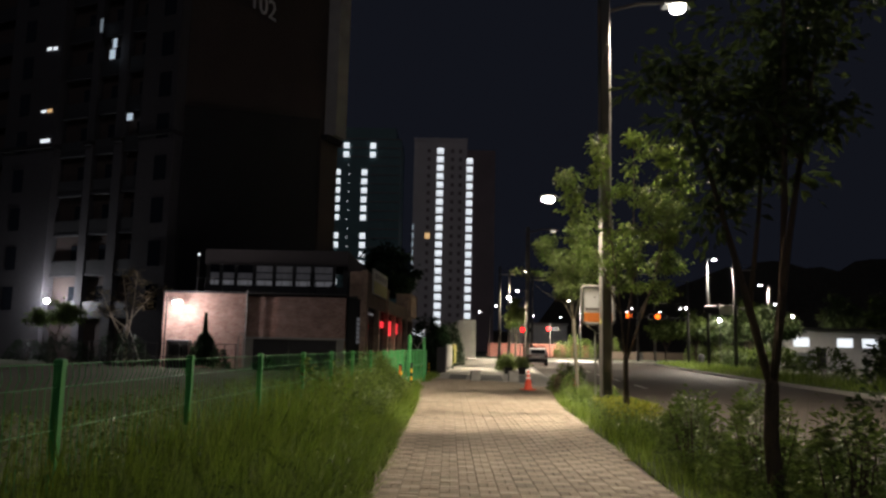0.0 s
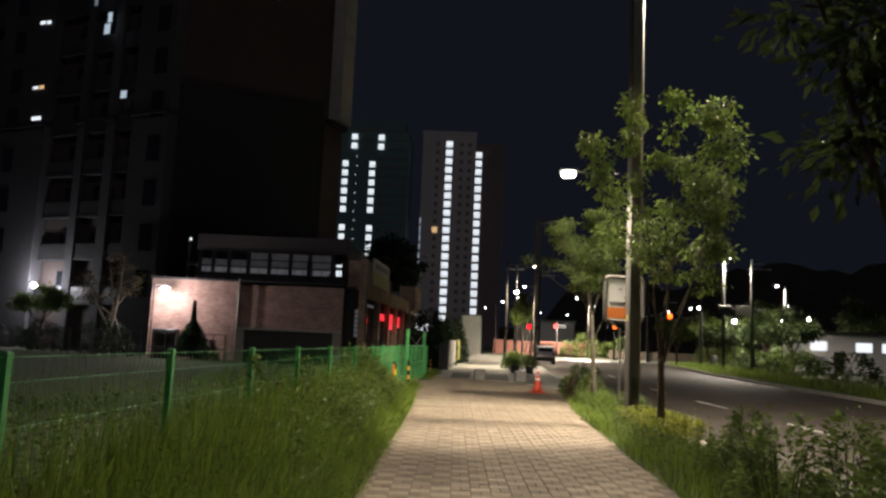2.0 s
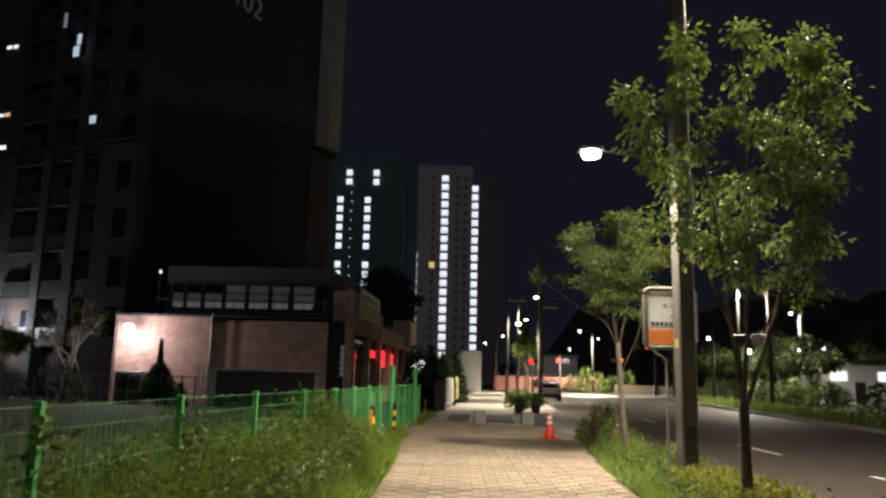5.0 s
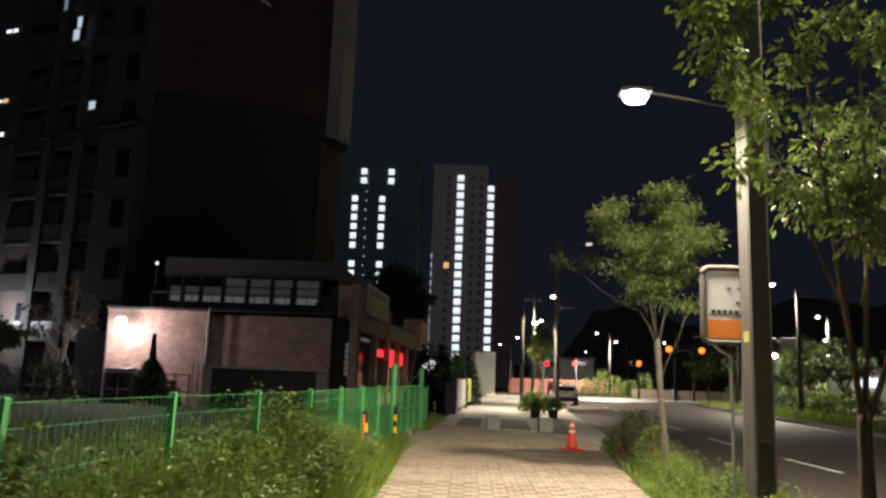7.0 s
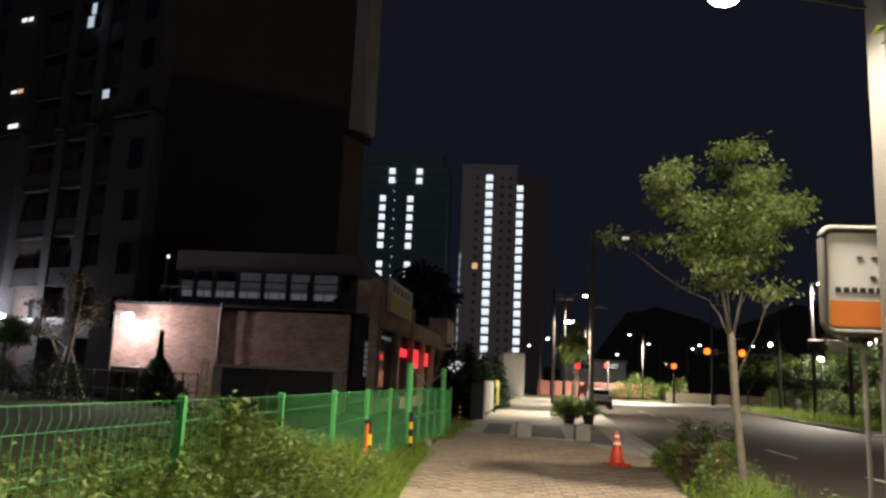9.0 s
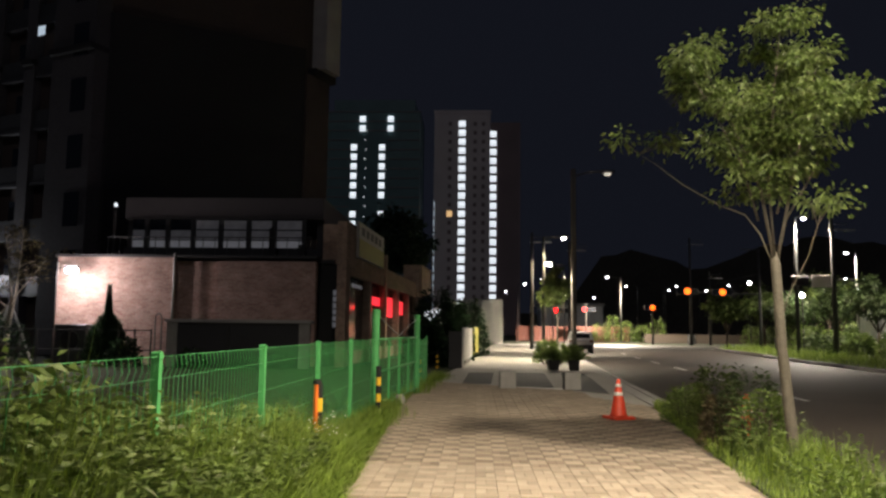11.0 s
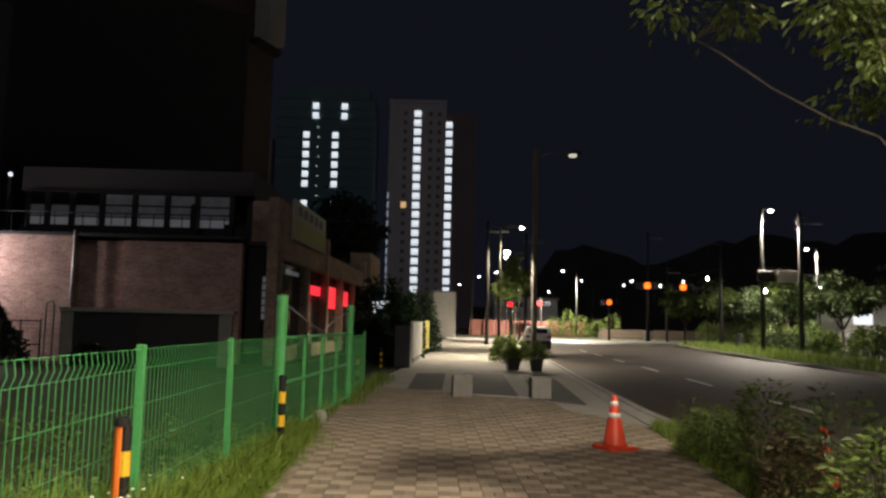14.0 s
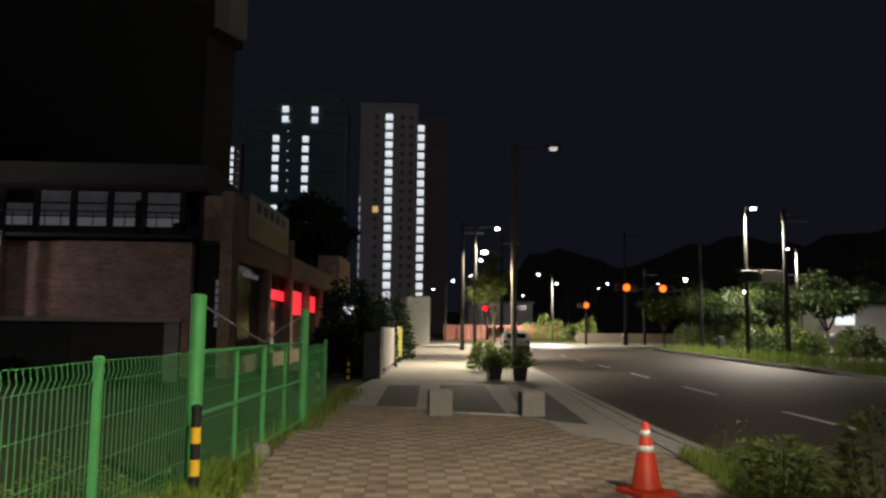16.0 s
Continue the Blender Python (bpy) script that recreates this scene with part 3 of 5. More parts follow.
FENCE_H = 1.285
post_geo = Geo()
post_geo.soft_box(-0.024, -0.024, 0, 0.024, 0.024, FENCE_H + 0.02, 0.008).soft_box(-0.027, -0.027, FENCE_H - 0.015, 0.027, 0.027, FENCE_H + 0.03, 0.01)
post_mesh = post_geo.mesh("post", M["fence"])
ys = [-1.7, 0.3, 2.35, 4.4, 6.45, 8.5, 10.55, 12.45, 14.35, 16.0, 17.9, 20.05, 22.3, 24.55, 26.4]
for a, b in zip(ys, ys[1:]):
    part("mesh_panel", mesh_panel((along(FENCE_X, a), a), (along(FENCE_X, b), b), FENCE_H), M["fence"], fence)
for y in ys[:-1]:
    p = part("post", post_mesh, None, fence)
    p.location = (along(FENCE_X, y), y, 0)
# gate
G1, G2 = (-1.30, 26.5), (-0.97, 31.4)
gate = thing("mesh_gate", "green double mesh gate chained shut between tall posts", "gate")
for x, y in (G1, G2):
    g = Geo().tube([(x, y, 0), (x, y, 1.77)], 0.068, 14)
    p = part("gate_post", g, M["fence"], gate, smooth=False)
    part("cap", Geo().lathe([(0.072, 1.765), (0.072, 1.785), (0.03, 1.8)], 14, x, y), M["fence"], p)
gd = (Vector((*G2, 0)) - Vector((*G1, 0)))
for i, (u0, u1) in enumerate(((0.03, 0.495), (0.505, 0.97))):
    a, b = Vector((*G1, 0)) + gd * u0, Vector((*G1, 0)) + gd * u1
    leaf = part("gate_leaf", mesh_panel(a[:2], b[:2], 1.27), M["fence"], gate)
    frame_geo = Geo()
    for z in (0.12, 0.72, 1.28):
        frame_geo.tube([a + Vector((0, 0, z)), b + Vector((0, 0, z))], 0.022, 6)
    for u in (0, 0.5, 1):
        c = a.lerp(b, u)
        frame_geo.tube([c + Vector((0, 0, 0.1)), c + Vector((0, 0, 1.28))], 0.022, 6)
    part("leaf_frame", frame_geo, M["fence"], leaf)
mid = Vector((*G1, 0)) + gd * 0.5
part("chain", Geo().tube([(G1[0], G1[1], 1.72), mid + Vector((-0.05, -0.6, 1.42)), mid + Vector((0, 0, 1.33)), mid + Vector((0.05, 0.8, 1.48)), (G2[0], G2[1], 1.7)], 0.012, 5), M["steel"], gate, "slack steel chain")
fence_end = thing("mesh_fence", "short green mesh fence past the gate", "fence", kind="structure")
part("mesh_panel", mesh_panel((-0.97, 31.5), (-0.95, 34.6), 1.22), M["fence"], fence_end)
p = part("post", post_mesh, None, fence_end)
p.location = (-0.95, 34.6, -0.03)
stone = Geo().lathe([(0.1, 0), (0.12, 0.08), (0.09, 0.17), (0.03, 0.19)], 7)
single("gate_stone", stone, M["granite"], "rough stone block holding the gate", "stone").location = (mid.x + 0.05, mid.y - 0.35, 0)


# ---- marker posts, cone, stones, planters ----
def marker_post(x, y, h, orange=False):
    root = thing("marker_post", "yellow and black striped marker post" if not orange else "yellow marker post with an orange flank and black cap", "bollard", x, y, 0, group="striped marker posts")
    n = 6
    r = 0.042
    part("core", Geo().tube([(0, 0, 0), (0, 0, h)], r - 0.004, 12), M["yellow"] if not orange else M["orange"], root)
    for i in range(n):
        z0, z1 = h * i / n, h * (i + 1) / n - 0.001
        black = i % 2 == 1
        if orange and i < 1:
            continue
        part("stripe", Geo().tube([(0.028 if orange else 0, 0, z0), (0.028 if orange else 0, 0, z1)], r * 0.8 if orange else r, 12), M["black"] if black else M["yellow"], root, "black band" if black else "yellow band")
    part("cap", Geo().lathe([(r + 0.006, h), (r + 0.006, h + 0.04), (r * 0.5, h + 0.055)], 12), M["black"], root)


marker_post(-1.2, 26.2, 0.80)
marker_post(-1.3, 21.75, 0.86, True)
marker_post(-1.15, 35.2, 0.75)
marker_post(-1.05, 42.7, 0.6)

cone = thing("traffic_cone", "red plastic traffic cone with two white bands", "traffic cone", 2.82, 26.75, 0, 20)
part("base", Geo().soft_box(-0.2, -0.2, 0, 0.2, 0.2, 0.045, 0.015), M["cone"], cone)
R = lambda z: 0.145 - (0.145 - 0.028) * (z - 0.04) / 0.62
part("body", Geo().lathe([(0.165, 0.045), (R(0.075), 0.075), (R(0.4), 0.4), (R(0.64), 0.64), (0.02, 0.66)], 20), M["cone"], cone, "", True)
for a, b in ((0.385, 0.445), (0.53, 0.585)):
    part("band", Geo().lathe([(R(a) + 0.003, a), (R(b) + 0.003, b)], 20), M["reflective"], cone, "white reflective band", True)

tagged(copy_thing(cone, pose(3.98, 23.95, 0.0, 0, 0, 5)), "red traffic cone half hidden among roadside shrubs", "traffic cone")

for x, y in ((1.22, 33.32), (2.84, 33.2)):
    s = thing("stone_bollard", "squat pale granite bollard block on the driveway", "bollard", x, y, 0, 4, group="granite bollards")
    part("block", Geo().soft_box(-0.2, -0.18, 0, 0.2, 0.18, 0.44, 0.025), M["granite"], s)
    # shade of the block's left face, put in as a thin dark sheet
    part("side_plate", Geo().soft_box(-0.206, -0.16, 0.02, -0.201, 0.16, 0.41, 0.001), M["dark_metal"], s)


def planter(x, y, seed, h):
    rng = random.Random(seed)
    root = thing("planter", "black square planter with a bushy green plant", "planter", x, y, 0, rng.uniform(-8, 8), group="planters on the pavement")
    g = Geo()
    g.v += [(sx * r, sy * r, z) for z, r in ((0, 0.17), (0.38, 0.22), (0.38, 0.19), (0.33, 0.19)) for sx, sy in ((-1, -1), (1, -1), (1, 1), (-1, 1))]
    for r in (0, 4, 8):
        g.f += [(r + i, r + (i + 1) % 4, r + 4 + (i + 1) % 4, r + 4 + i) for i in range(4)]
    g.f += [(12, 13, 14, 15)]
    part("pot", g, M["black"], root)
    leaves = Geo()
    for _ in range(420):
        a, e = rng.uniform(0, 6.283), rng.uniform(0.2, 1.5)
        d = Vector((math.cos(a) * math.cos(e), math.sin(a) * math.cos(e), math.sin(e)))
        leaves.leaf(Vector((0, 0, 0.36)) + d * rng.uniform(0.05, h), d + Vector((0, 0, -0.35)), rng.uniform(0.12, 0.26), 0.05, rng)
    part("foliage", leaves, M["weed"], root, "bushy green leaves")


for i, (x, y) in enumerate(((3.35, 42.9), (4.1, 42.6))):
    planter(x, y, 20 + i, 0.5 if i % 2 else 0.32)


# ---- trees and plants ----
def tree(x, y, seed, stems, crown, leaf, bark, trunk_r, fork, leaves=70, size=0.11, label="young street tree with a thin forked trunk", low=(), lean=0.0, thin=1.0, flat=0.55, droop=0.0, tight=1.0, bare=0.42):
    """stems: ends (dx, dy, z) of the main limbs; crown: clump spread; low: ends of single long boughs."""
    rng = random.Random(seed)
    root = thing("tree", label, "tree", x, y, 0, group="street trees")
    part("trunk", Geo().tube([(0, 0, -0.03), (0.01 + lean * 0.05, 0.0, 0.25), (lean * 0.5 + rng.uniform(-.03, .03), 0.02, fork * 0.6), (lean, 0, fork), (lean * 1.1, 0, fork + 0.14)], [trunk_r * 1.25, trunk_r, trunk_r * 0.85, trunk_r * 0.8, trunk_r * 0.3], 10), M[bark], root, smooth=True)
    foliage = Geo()

    def clump(p, r, n):
        for _ in range(n):
            o = Vector((rng.gauss(0, 1), rng.gauss(0, 1), rng.gauss(0, flat))) * r * 0.55 * tight
            d = o.normalized() + Vector((rng.uniform(-.6, .6), rng.uniform(-.6, .6), rng.uniform(-0.9, 0.2) - droop))
            foliage.leaf(p + o, d, size * rng.uniform(0.7, 1.35), size * rng.uniform(0.4, 0.6), rng)

    def limb(start, end, r, clumps, first):
        start, end = Vector(start), Vector(end)
        bend = Vector((rng.uniform(-.12, .12), rng.uniform(-.12, .12), 0))
        pts = [start, start.lerp(end, 0.35) + bend + (end - start).cross(Vector((0, 0, 1))) * 0.02, start.lerp(end, 0.7) + bend * 0.6, end]
        geo = Geo().tube(pts, [r, r * 0.75, r * 0.45, r * 0.12], 7)
        for i in range(clumps):
            u = first + (1 - first) * (i + rng.random()) / clumps
            k = min(int(u * 3), 2)
            p = pts[k].lerp(pts[k + 1], u * 3 - k)
            a = rng.uniform(0, 6.283)
            reach = crown * rng.uniform(0.35, 1.0) * (1.15 - 0.6 * u)
            tip = p + Vector((math.cos(a) * reach, math.sin(a) * reach, rng.uniform(0.05, 0.45) * reach + 0.05))
            geo.tube([p, p.lerp(tip, 0.5) + Vector((0, 0, 0.05)), tip], [r * 0.3, r * 0.2, 0.004], 5)
            clump(tip, crown * rng.uniform(0.28, 0.5), int(leaves * rng.uniform(0.6, 1.2)))
            clump(p.lerp(tip, 0.55), crown * 0.25, int(leaves * 0.35))
        clump(end, crown * 0.4, leaves)
        return geo

    crotch = Vector((lean, 0, fork - 0.06))
    for i, e in enumerate(stems):
        start = crotch if i < 3 else crotch.lerp(Vector(stems[i - 3]), 0.22)
        part("limb", limb(start, e, trunk_r * thin * (0.55 if i < 3 else 0.34), 11, bare), M[bark], root, smooth=True)
    for path in low:
        pts = [Vector(p) for p in path]
        k = len(pts)
        geo = Geo().tube(pts, [trunk_r * thin * (0.25 - 0.2 * i / k) for i in range(k)], 6)
        for i in range(3):
            tip = pts[-1] + Vector((rng.uniform(-0.15, 0.45), rng.uniform(-.2, .2), rng.uniform(-0.02, 0.16)))
            geo.tube([pts[-2].lerp(pts[-1], 0.7), tip], [0.006, 0.003], 4)
            clump(tip, 0.2, int(leaves * 0.6))
        part("bough", geo, M[bark], root, smooth=True)
    part("crown", foliage, M[leaf], root)
    return root


# crown outside the lamplight: its shade is put into dark_leaf
tree(2.95, 6.95, 3, [(-0.75, 0.2, 4.2), (0.1, -0.3, 5.6), (0.75, 0.2, 5.0), (0.3, 0.5, 4.4)], 0.75, "dark_leaf", "dark_bark", 0.075, 1.15, 70, 0.12, "street tree with a dark twisted trunk, shade put into darker leaves")
tree(3.45, 14.8, 5, [(-0.55, -0.1, 5.5), (0.25, 0.2, 5.65), (1.1, 0.0, 5.1), (-1.1, 0.15, 4.85), (0.75, -0.2, 5.4), (1.05, 0.4, 4.3)], 0.52, "leaf", "dark_bark", 0.066, 1.25, 84, 0.088, "lamplit street tree with several upright stems", thin=0.72, flat=0.8, droop=0.3, tight=0.82, bare=0.24)
tree(3.71, 21.8, 8, [(-0.85, 0.1, 4.55), (-0.05, -0.2, 4.85), (0.5, 0.15, 4.6), (-1.1, -0.2, 4.35), (0.25, 0.3, 4.6), (0.8, 0.1, 4.15)], 0.52, "leaf", "bark", 0.062, 2.2, 120, 0.072, "lamplit street tree with a pale trunk and a long low bough", low=[[(-0.11, 0.0, 2.1), (-0.26, 0.03, 2.52), (-0.4, 0.07, 2.74), (-0.66, 0.14, 2.86), (-1.0, 0.26, 3.1), (-1.3, 0.38, 3.38), (-1.52, 0.48, 3.55)], [(-0.05, 0.05, 1.62), (0.02, 0.06, 1.85), (0.1, 0.0, 2.05), (0.22, -0.03, 2.3), (0.36, -0.05, 2.75)]], lean=-0.12, thin=0.62, flat=0.58, droop=0.35, tight=0.9, bare=0.26)
for i, (x, y, h) in enumerate(((5.7, 66, 5.6), (6.3, 79, 5.8), (5.0, 56.6, 5.0))):
    tree(x, y, 30 + i, [(-0.4, 0, h * 0.8), (0.0, 0.2, h), (0.45, 0.1, h * 0.85)], 0.5, "leaf", "bark", 0.06, h * 0.4, 26, 0.2, "thin street tree lit by a lamp behind")
# garden trees by the brick building
bare = tree(-18.35, 43.5, 41, [(-1.6, 0, 4.2), (-0.6, 0.3, 5.4), (0.5, -0.2, 5.3), (1.4, 0.2, 4.3), (-1.9, 0.2, 3.2)], 0.85, "dry", "floodlit_bark", 0.13, 1.3, 16, 0.16, "nearly bare garden tree tied to pale stakes")
for a in (0.4, 2.5, 4.6):
    part("stake", Geo().tube([(math.cos(a) * 0.9, math.sin(a) * 0.9, 0), (math.cos(a) * 0.1, math.sin(a) * 0.1, 2.2)], 0.045, 6), M["concrete"], bare, "pale wooden stake")
# lamplight on these leaves is put into their brighter colour
tree(-25.2, 49, 42, [(-1.4, 0, 3.0), (0.2, 0.3, 3.6), (1.5, -0.2, 3.2)], 1.0, "weed", "dark_bark", 0.09, 1.6, 60, 0.2, "small spreading garden tree, lamplight put into brighter green leaves")


tree(-7.0, 79, 43, [(-2.2, 0, 9), (-0.6, 0.5, 11), (1.0, -0.4, 11), (2.4, 0.3, 9), (0, 0, 8)], 2.2, "conifer", "dark_bark", 0.2, 4.0, 90, 0.5, "dark full-crowned tree behind the brick building")


def conifer(x, y, h, r, seed, name="cypress", label="small dark pointed cypress"):
    rng = random.Random(seed)
    root = thing(name, label, "conifer", x, y, 0)
    part("trunk", Geo().tube([(0, 0, 0), (0, 0, h * 0.95)], [0.06, 0.01], 6), M["dark_bark"], root)
    g = Geo()
    for _ in range(5200):
        u = rng.random() ** 1.3
        a = rng.uniform(0, 6.283)
        rr = (r * (1 - (u / 0.62) ** 2) ** 0.7 if u < 0.6 else r * 0.2 * (1.02 - u)) * rng.uniform(0.25, 1.05) + 0.008
        p = Vector((math.cos(a) * rr, math.sin(a) * rr, 0.12 + u * h * 0.92))
        g.leaf(p, (math.cos(a) * 0.5, math.sin(a) * 0.5, 0.9), rng.uniform(0.15, 0.32) * (1 - 0.45 * u), 0.07 * (1 - 0.6 * u), rng)
    part("foliage", g, M["conifer"], root)


conifer(-13.0, 40.9, 3.0, 0.72, 51)


def shrub(x, y, rx, ry, h, leaf, seed, n=900, size=0.09, name="shrub", label="loose leafy shrub in the roadside strip", z=0.0, group="shrubs in the planting strip", square=False):
    """Stems with leaves all through the volume."""
    rng = random.Random(seed)
    root = thing(name, label, "shrub", x, y, z, group=group)
    st = Geo()
    for _ in range(14):
        a, q = rng.uniform(0, 6.283), rng.random() ** 0.5
        st.tube([(math.cos(a) * rx * q * 0.3, math.sin(a) * ry * q * 0.3, -0.02), (math.cos(a) * rx * q * 0.8, math.sin(a) * ry * q * 0.8, h * rng.uniform(0.55, 0.9))], [0.012, 0.004], 4)
    part("branchwork", st, M["dark_bark"], root)
    g = Geo()
    bumps = [(rng.uniform(0, 6.283), rng.uniform(0.7, 1.1)) for _ in range(6)]
    for _ in range(n):
        if square:
            p = Vector((rng.uniform(-rx, rx), rng.uniform(-ry, ry), h * rng.random() ** 0.5 * rng.uniform(0.9, 1.06)))
            d = Vector((rng.uniform(-1, 1), rng.uniform(-1, 1), 0.8))
        else:
            a, u = rng.uniform(0, 6.283), rng.random()
            k = max(b for t, b in bumps if math.cos(a - t) > -0.2) if any(math.cos(a - t) > -0.2 for t, b in bumps) else 0.8
            q = rng.random() ** 0.4 * k * math.sqrt(max(0.05, 1 - (u * 0.95) ** 2))
            p = Vector((math.cos(a) * rx * q, math.sin(a) * ry * q, 0.04 + h * u * rng.uniform(0.8, 1.1)))
            d = Vector((math.cos(a), math.sin(a), rng.uniform(-0.3, 0.9)))
        g.leaf(p, d, size * rng.uniform(0.6, 1.4), size * rng.uniform(0.4, 0.6), rng)
    part("foliage", g, M[leaf], root)
    return root


shrub(3.62, 15.6, 0.42, 1.3, 0.42, "hedge_leaf", 61, 3800, 0.06, "hedge", "clipped low yellow-green hedge at the lamp pole", square=True)
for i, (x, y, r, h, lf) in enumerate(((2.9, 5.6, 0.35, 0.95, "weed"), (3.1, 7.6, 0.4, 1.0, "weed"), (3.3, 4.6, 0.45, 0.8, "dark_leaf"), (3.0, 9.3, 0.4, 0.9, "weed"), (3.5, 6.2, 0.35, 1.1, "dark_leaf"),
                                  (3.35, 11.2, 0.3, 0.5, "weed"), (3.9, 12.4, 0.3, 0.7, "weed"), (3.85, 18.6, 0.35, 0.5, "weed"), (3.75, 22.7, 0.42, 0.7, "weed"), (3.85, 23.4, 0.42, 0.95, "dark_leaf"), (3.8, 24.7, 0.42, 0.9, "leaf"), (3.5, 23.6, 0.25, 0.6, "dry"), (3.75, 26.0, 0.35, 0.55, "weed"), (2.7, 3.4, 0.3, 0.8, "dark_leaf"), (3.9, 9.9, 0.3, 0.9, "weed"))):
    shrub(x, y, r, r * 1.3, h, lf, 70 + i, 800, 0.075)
for i, (x, y, h) in enumerate(((3.5, 47.5, 0.9), (4.2, 48.6, 0.8), (3.9, 50.5, 1.0))):
    shrub(x, y, 0.5, 0.6, h, "weed", 120 + i, 500, 0.16, label="green bush beside the planters")
for i, (x, y, rr, h) in enumerate(((-17.2, 41.5, 0.9, 1.5), (-18.6, 42.5, 1.0, 1.8), (-21.5, 43.5, 1.2, 1.3), (-23.5, 46, 1.3, 1.6), (-12.0, 40.2, 0.6, 0.9), (-26.5, 48, 1.2, 1.2), (-9.5, 40.0, 0.5, 0.6))):
    shrub(x, y, rr, rr, h, "conifer", 140 + i, 700, 0.16, label="dark garden shrub near the brick building", group="garden shrubs")
# dark evergreens behind the low wall
for i, (x, y, r, h) in enumerate(((-1.3, 46.5, 1.1, 3.0), (-0.7, 50, 1.0, 2.6), (0.0, 56, 1.0, 2.9), (-0.9, 44.6, 0.7, 1.7), (-1.5, 43.5, 0.8, 1.5))):
    shrub(x, y, r, r, h, "conifer", 90 + i, 2200, 0.22, "evergreen_shrub", "tall dark evergreen bush behind a low wall", group="evergreens by the entrance")

# weeds and grass: nobody could count them
rng = random.Random(7)
grass, weeds = Geo(), Geo()


def weed_stalk(x, y, h, n, size):
    lean = Vector((rng.uniform(-.25, .25), rng.uniform(-.25, .25), 1)).normalized()
    p0 = Vector((x, y, 0))
    weeds.blade(x, y, 0, h * 0.95, 0.012, lean.x * h, math.atan2(lean.y, lean.x))
    for i in range(n):
        u = 0.25 + 0.75 * i / n
        a = rng.uniform(0, 6.283)
        weeds.leaf(p0 + lean * h * u, (math.cos(a), math.sin(a), rng.uniform(-0.2, 0.7)), size * rng.uniform(0.7, 1.3) * (1.25 - 0.5 * u), size * 0.42, rng)


TALL = [(0.95, 1), (1.05, 6), (1.08, 14.5), (1.1, 16), (1.4, 16.7), (1.3, 17.4), (1.05, 18), (0.9, 19.5), (0.8, 21), (0.45, 22.3), (0.28, 23.5), (0.22, 25), (0.2, 28)]
for _ in range(40000):
    y = rng.uniform(1.5, 27.5)
    edge, back = along(WALK_LEFT, y), along(FENCE_X, y) - 0.15
    u = rng.random() ** 0.85
    x = edge + 0.14 + (back - edge) * u
    grass.blade(x, y, -0.01, (0.10 + 0.75 * u * along(TALL, y)) * rng.uniform(0.5, 1.25), rng.uniform(0.009, 0.02), rng.uniform(0.03, 0.3), rng.uniform(0, 6.283))
for _ in range(3600):
    y = rng.uniform(1.5, 25.5)
    edge, back = along(WALK_LEFT, y), along(FENCE_X, y) - 0.3
    u = rng.random()
    weed_stalk(edge - 0.08 + (back - edge) * u, y, (0.15 + 0.75 * u) * along(TALL, y) * rng.uniform(0.6, 1.25), 15, 0.07)
for _ in range(2300):
    y = rng.gauss(16.5, 2.6)
    if not 9 < y < 21:
        continue
    edge, back = along(WALK_LEFT, y), along(FENCE_X, y) - 0.2
    u = rng.uniform(0.2, 1)
    weed_stalk(edge + (back - edge) * u, y, (0.35 + 0.6 * u) * along(TALL, y) * rng.uniform(0.75, 1.15), 24, 0.082)
# long arching blades that stand over the weeds
for _ in range(9000):
    y = rng.uniform(3, 23)
    edge, back = along(WALK_LEFT, y), along(FENCE_X, y) + 0.05
    u = rng.random()
    grass.blade(edge + (back - edge) * u, y, -0.01, (0.25 + 0.75 * u) * along(TALL, y) * rng.uniform(0.6, 1.15), rng.uniform(0.006, 0.012), rng.uniform(0.1, 0.45), rng.uniform(0, 6.283))
# climbers on two posts
for y, h in ((10.6, 1.25), (12.5, 1.2), (11.5, 0.95), (16.7, 1.3)):
    for _ in range(150):
        z = rng.uniform(0.1, h)
        a = rng.uniform(0, 6.283)
        weeds.leaf((along(FENCE_X, y) + rng.gauss(0.05, 0.06), y + rng.gauss(0, 0.10), z), (math.cos(a), math.sin(a), -0.3), rng.uniform(0.06, 0.11), 0.06, rng)
for _ in range(1500):
    y = rng.uniform(4, 27)
    x = along(FENCE_X, y) - 0.1 - 5.5 * rng.random() ** 1.4
    weed_stalk(x, y, rng.uniform(0.12, 0.42), 8, 0.08)
for _ in range(13000):
    y = rng.uniform(2, 28.8)
    a, b = along(WALK_RIGHT, y), along(KERB, y)
    x = a - 0.06 + (b - a) * rng.random()
    if 14.2 < y < 17.0 and x > 3.1:
        continue
    grass.blade(x, y, 0, rng.uniform(0.07, 0.34 if y < 17 else 0.24), rng.uniform(0.007, 0.013), rng.uniform(0.03, 0.15), rng.uniform(0, 6.283))
for _ in range(800):
    y = rng.uniform(2.5, 9.0)
    a, b = along(WALK_RIGHT, y), along(KERB, y)
    u = rng.random()
    weed_stalk(a + 0.25 + (b - a - 0.3) * u, y, (0.3 + 0.6 * u) * rng.uniform(0.6, 1.3), 11, 0.07)
for _ in range(700):
    y = rng.uniform(2, 28)
    a, b = along(WALK_RIGHT, y), along(KERB, y)
    weed_stalk(a + 0.15 + (b - a - 0.2) * rng.random(), y, rng.uniform(0.2, 0.6), 9, 0.08)
# tufts round the foot of the pale tree
for _ in range(900):
    x, y = rng.gauss(3.75, 0.2), rng.gauss(21.5, 0.4)
    grass.blade(x, y, 0, rng.uniform(0.15, 0.5), rng.uniform(0.008, 0.014), rng.uniform(0.03, 0.18), rng.uniform(0, 6.283))
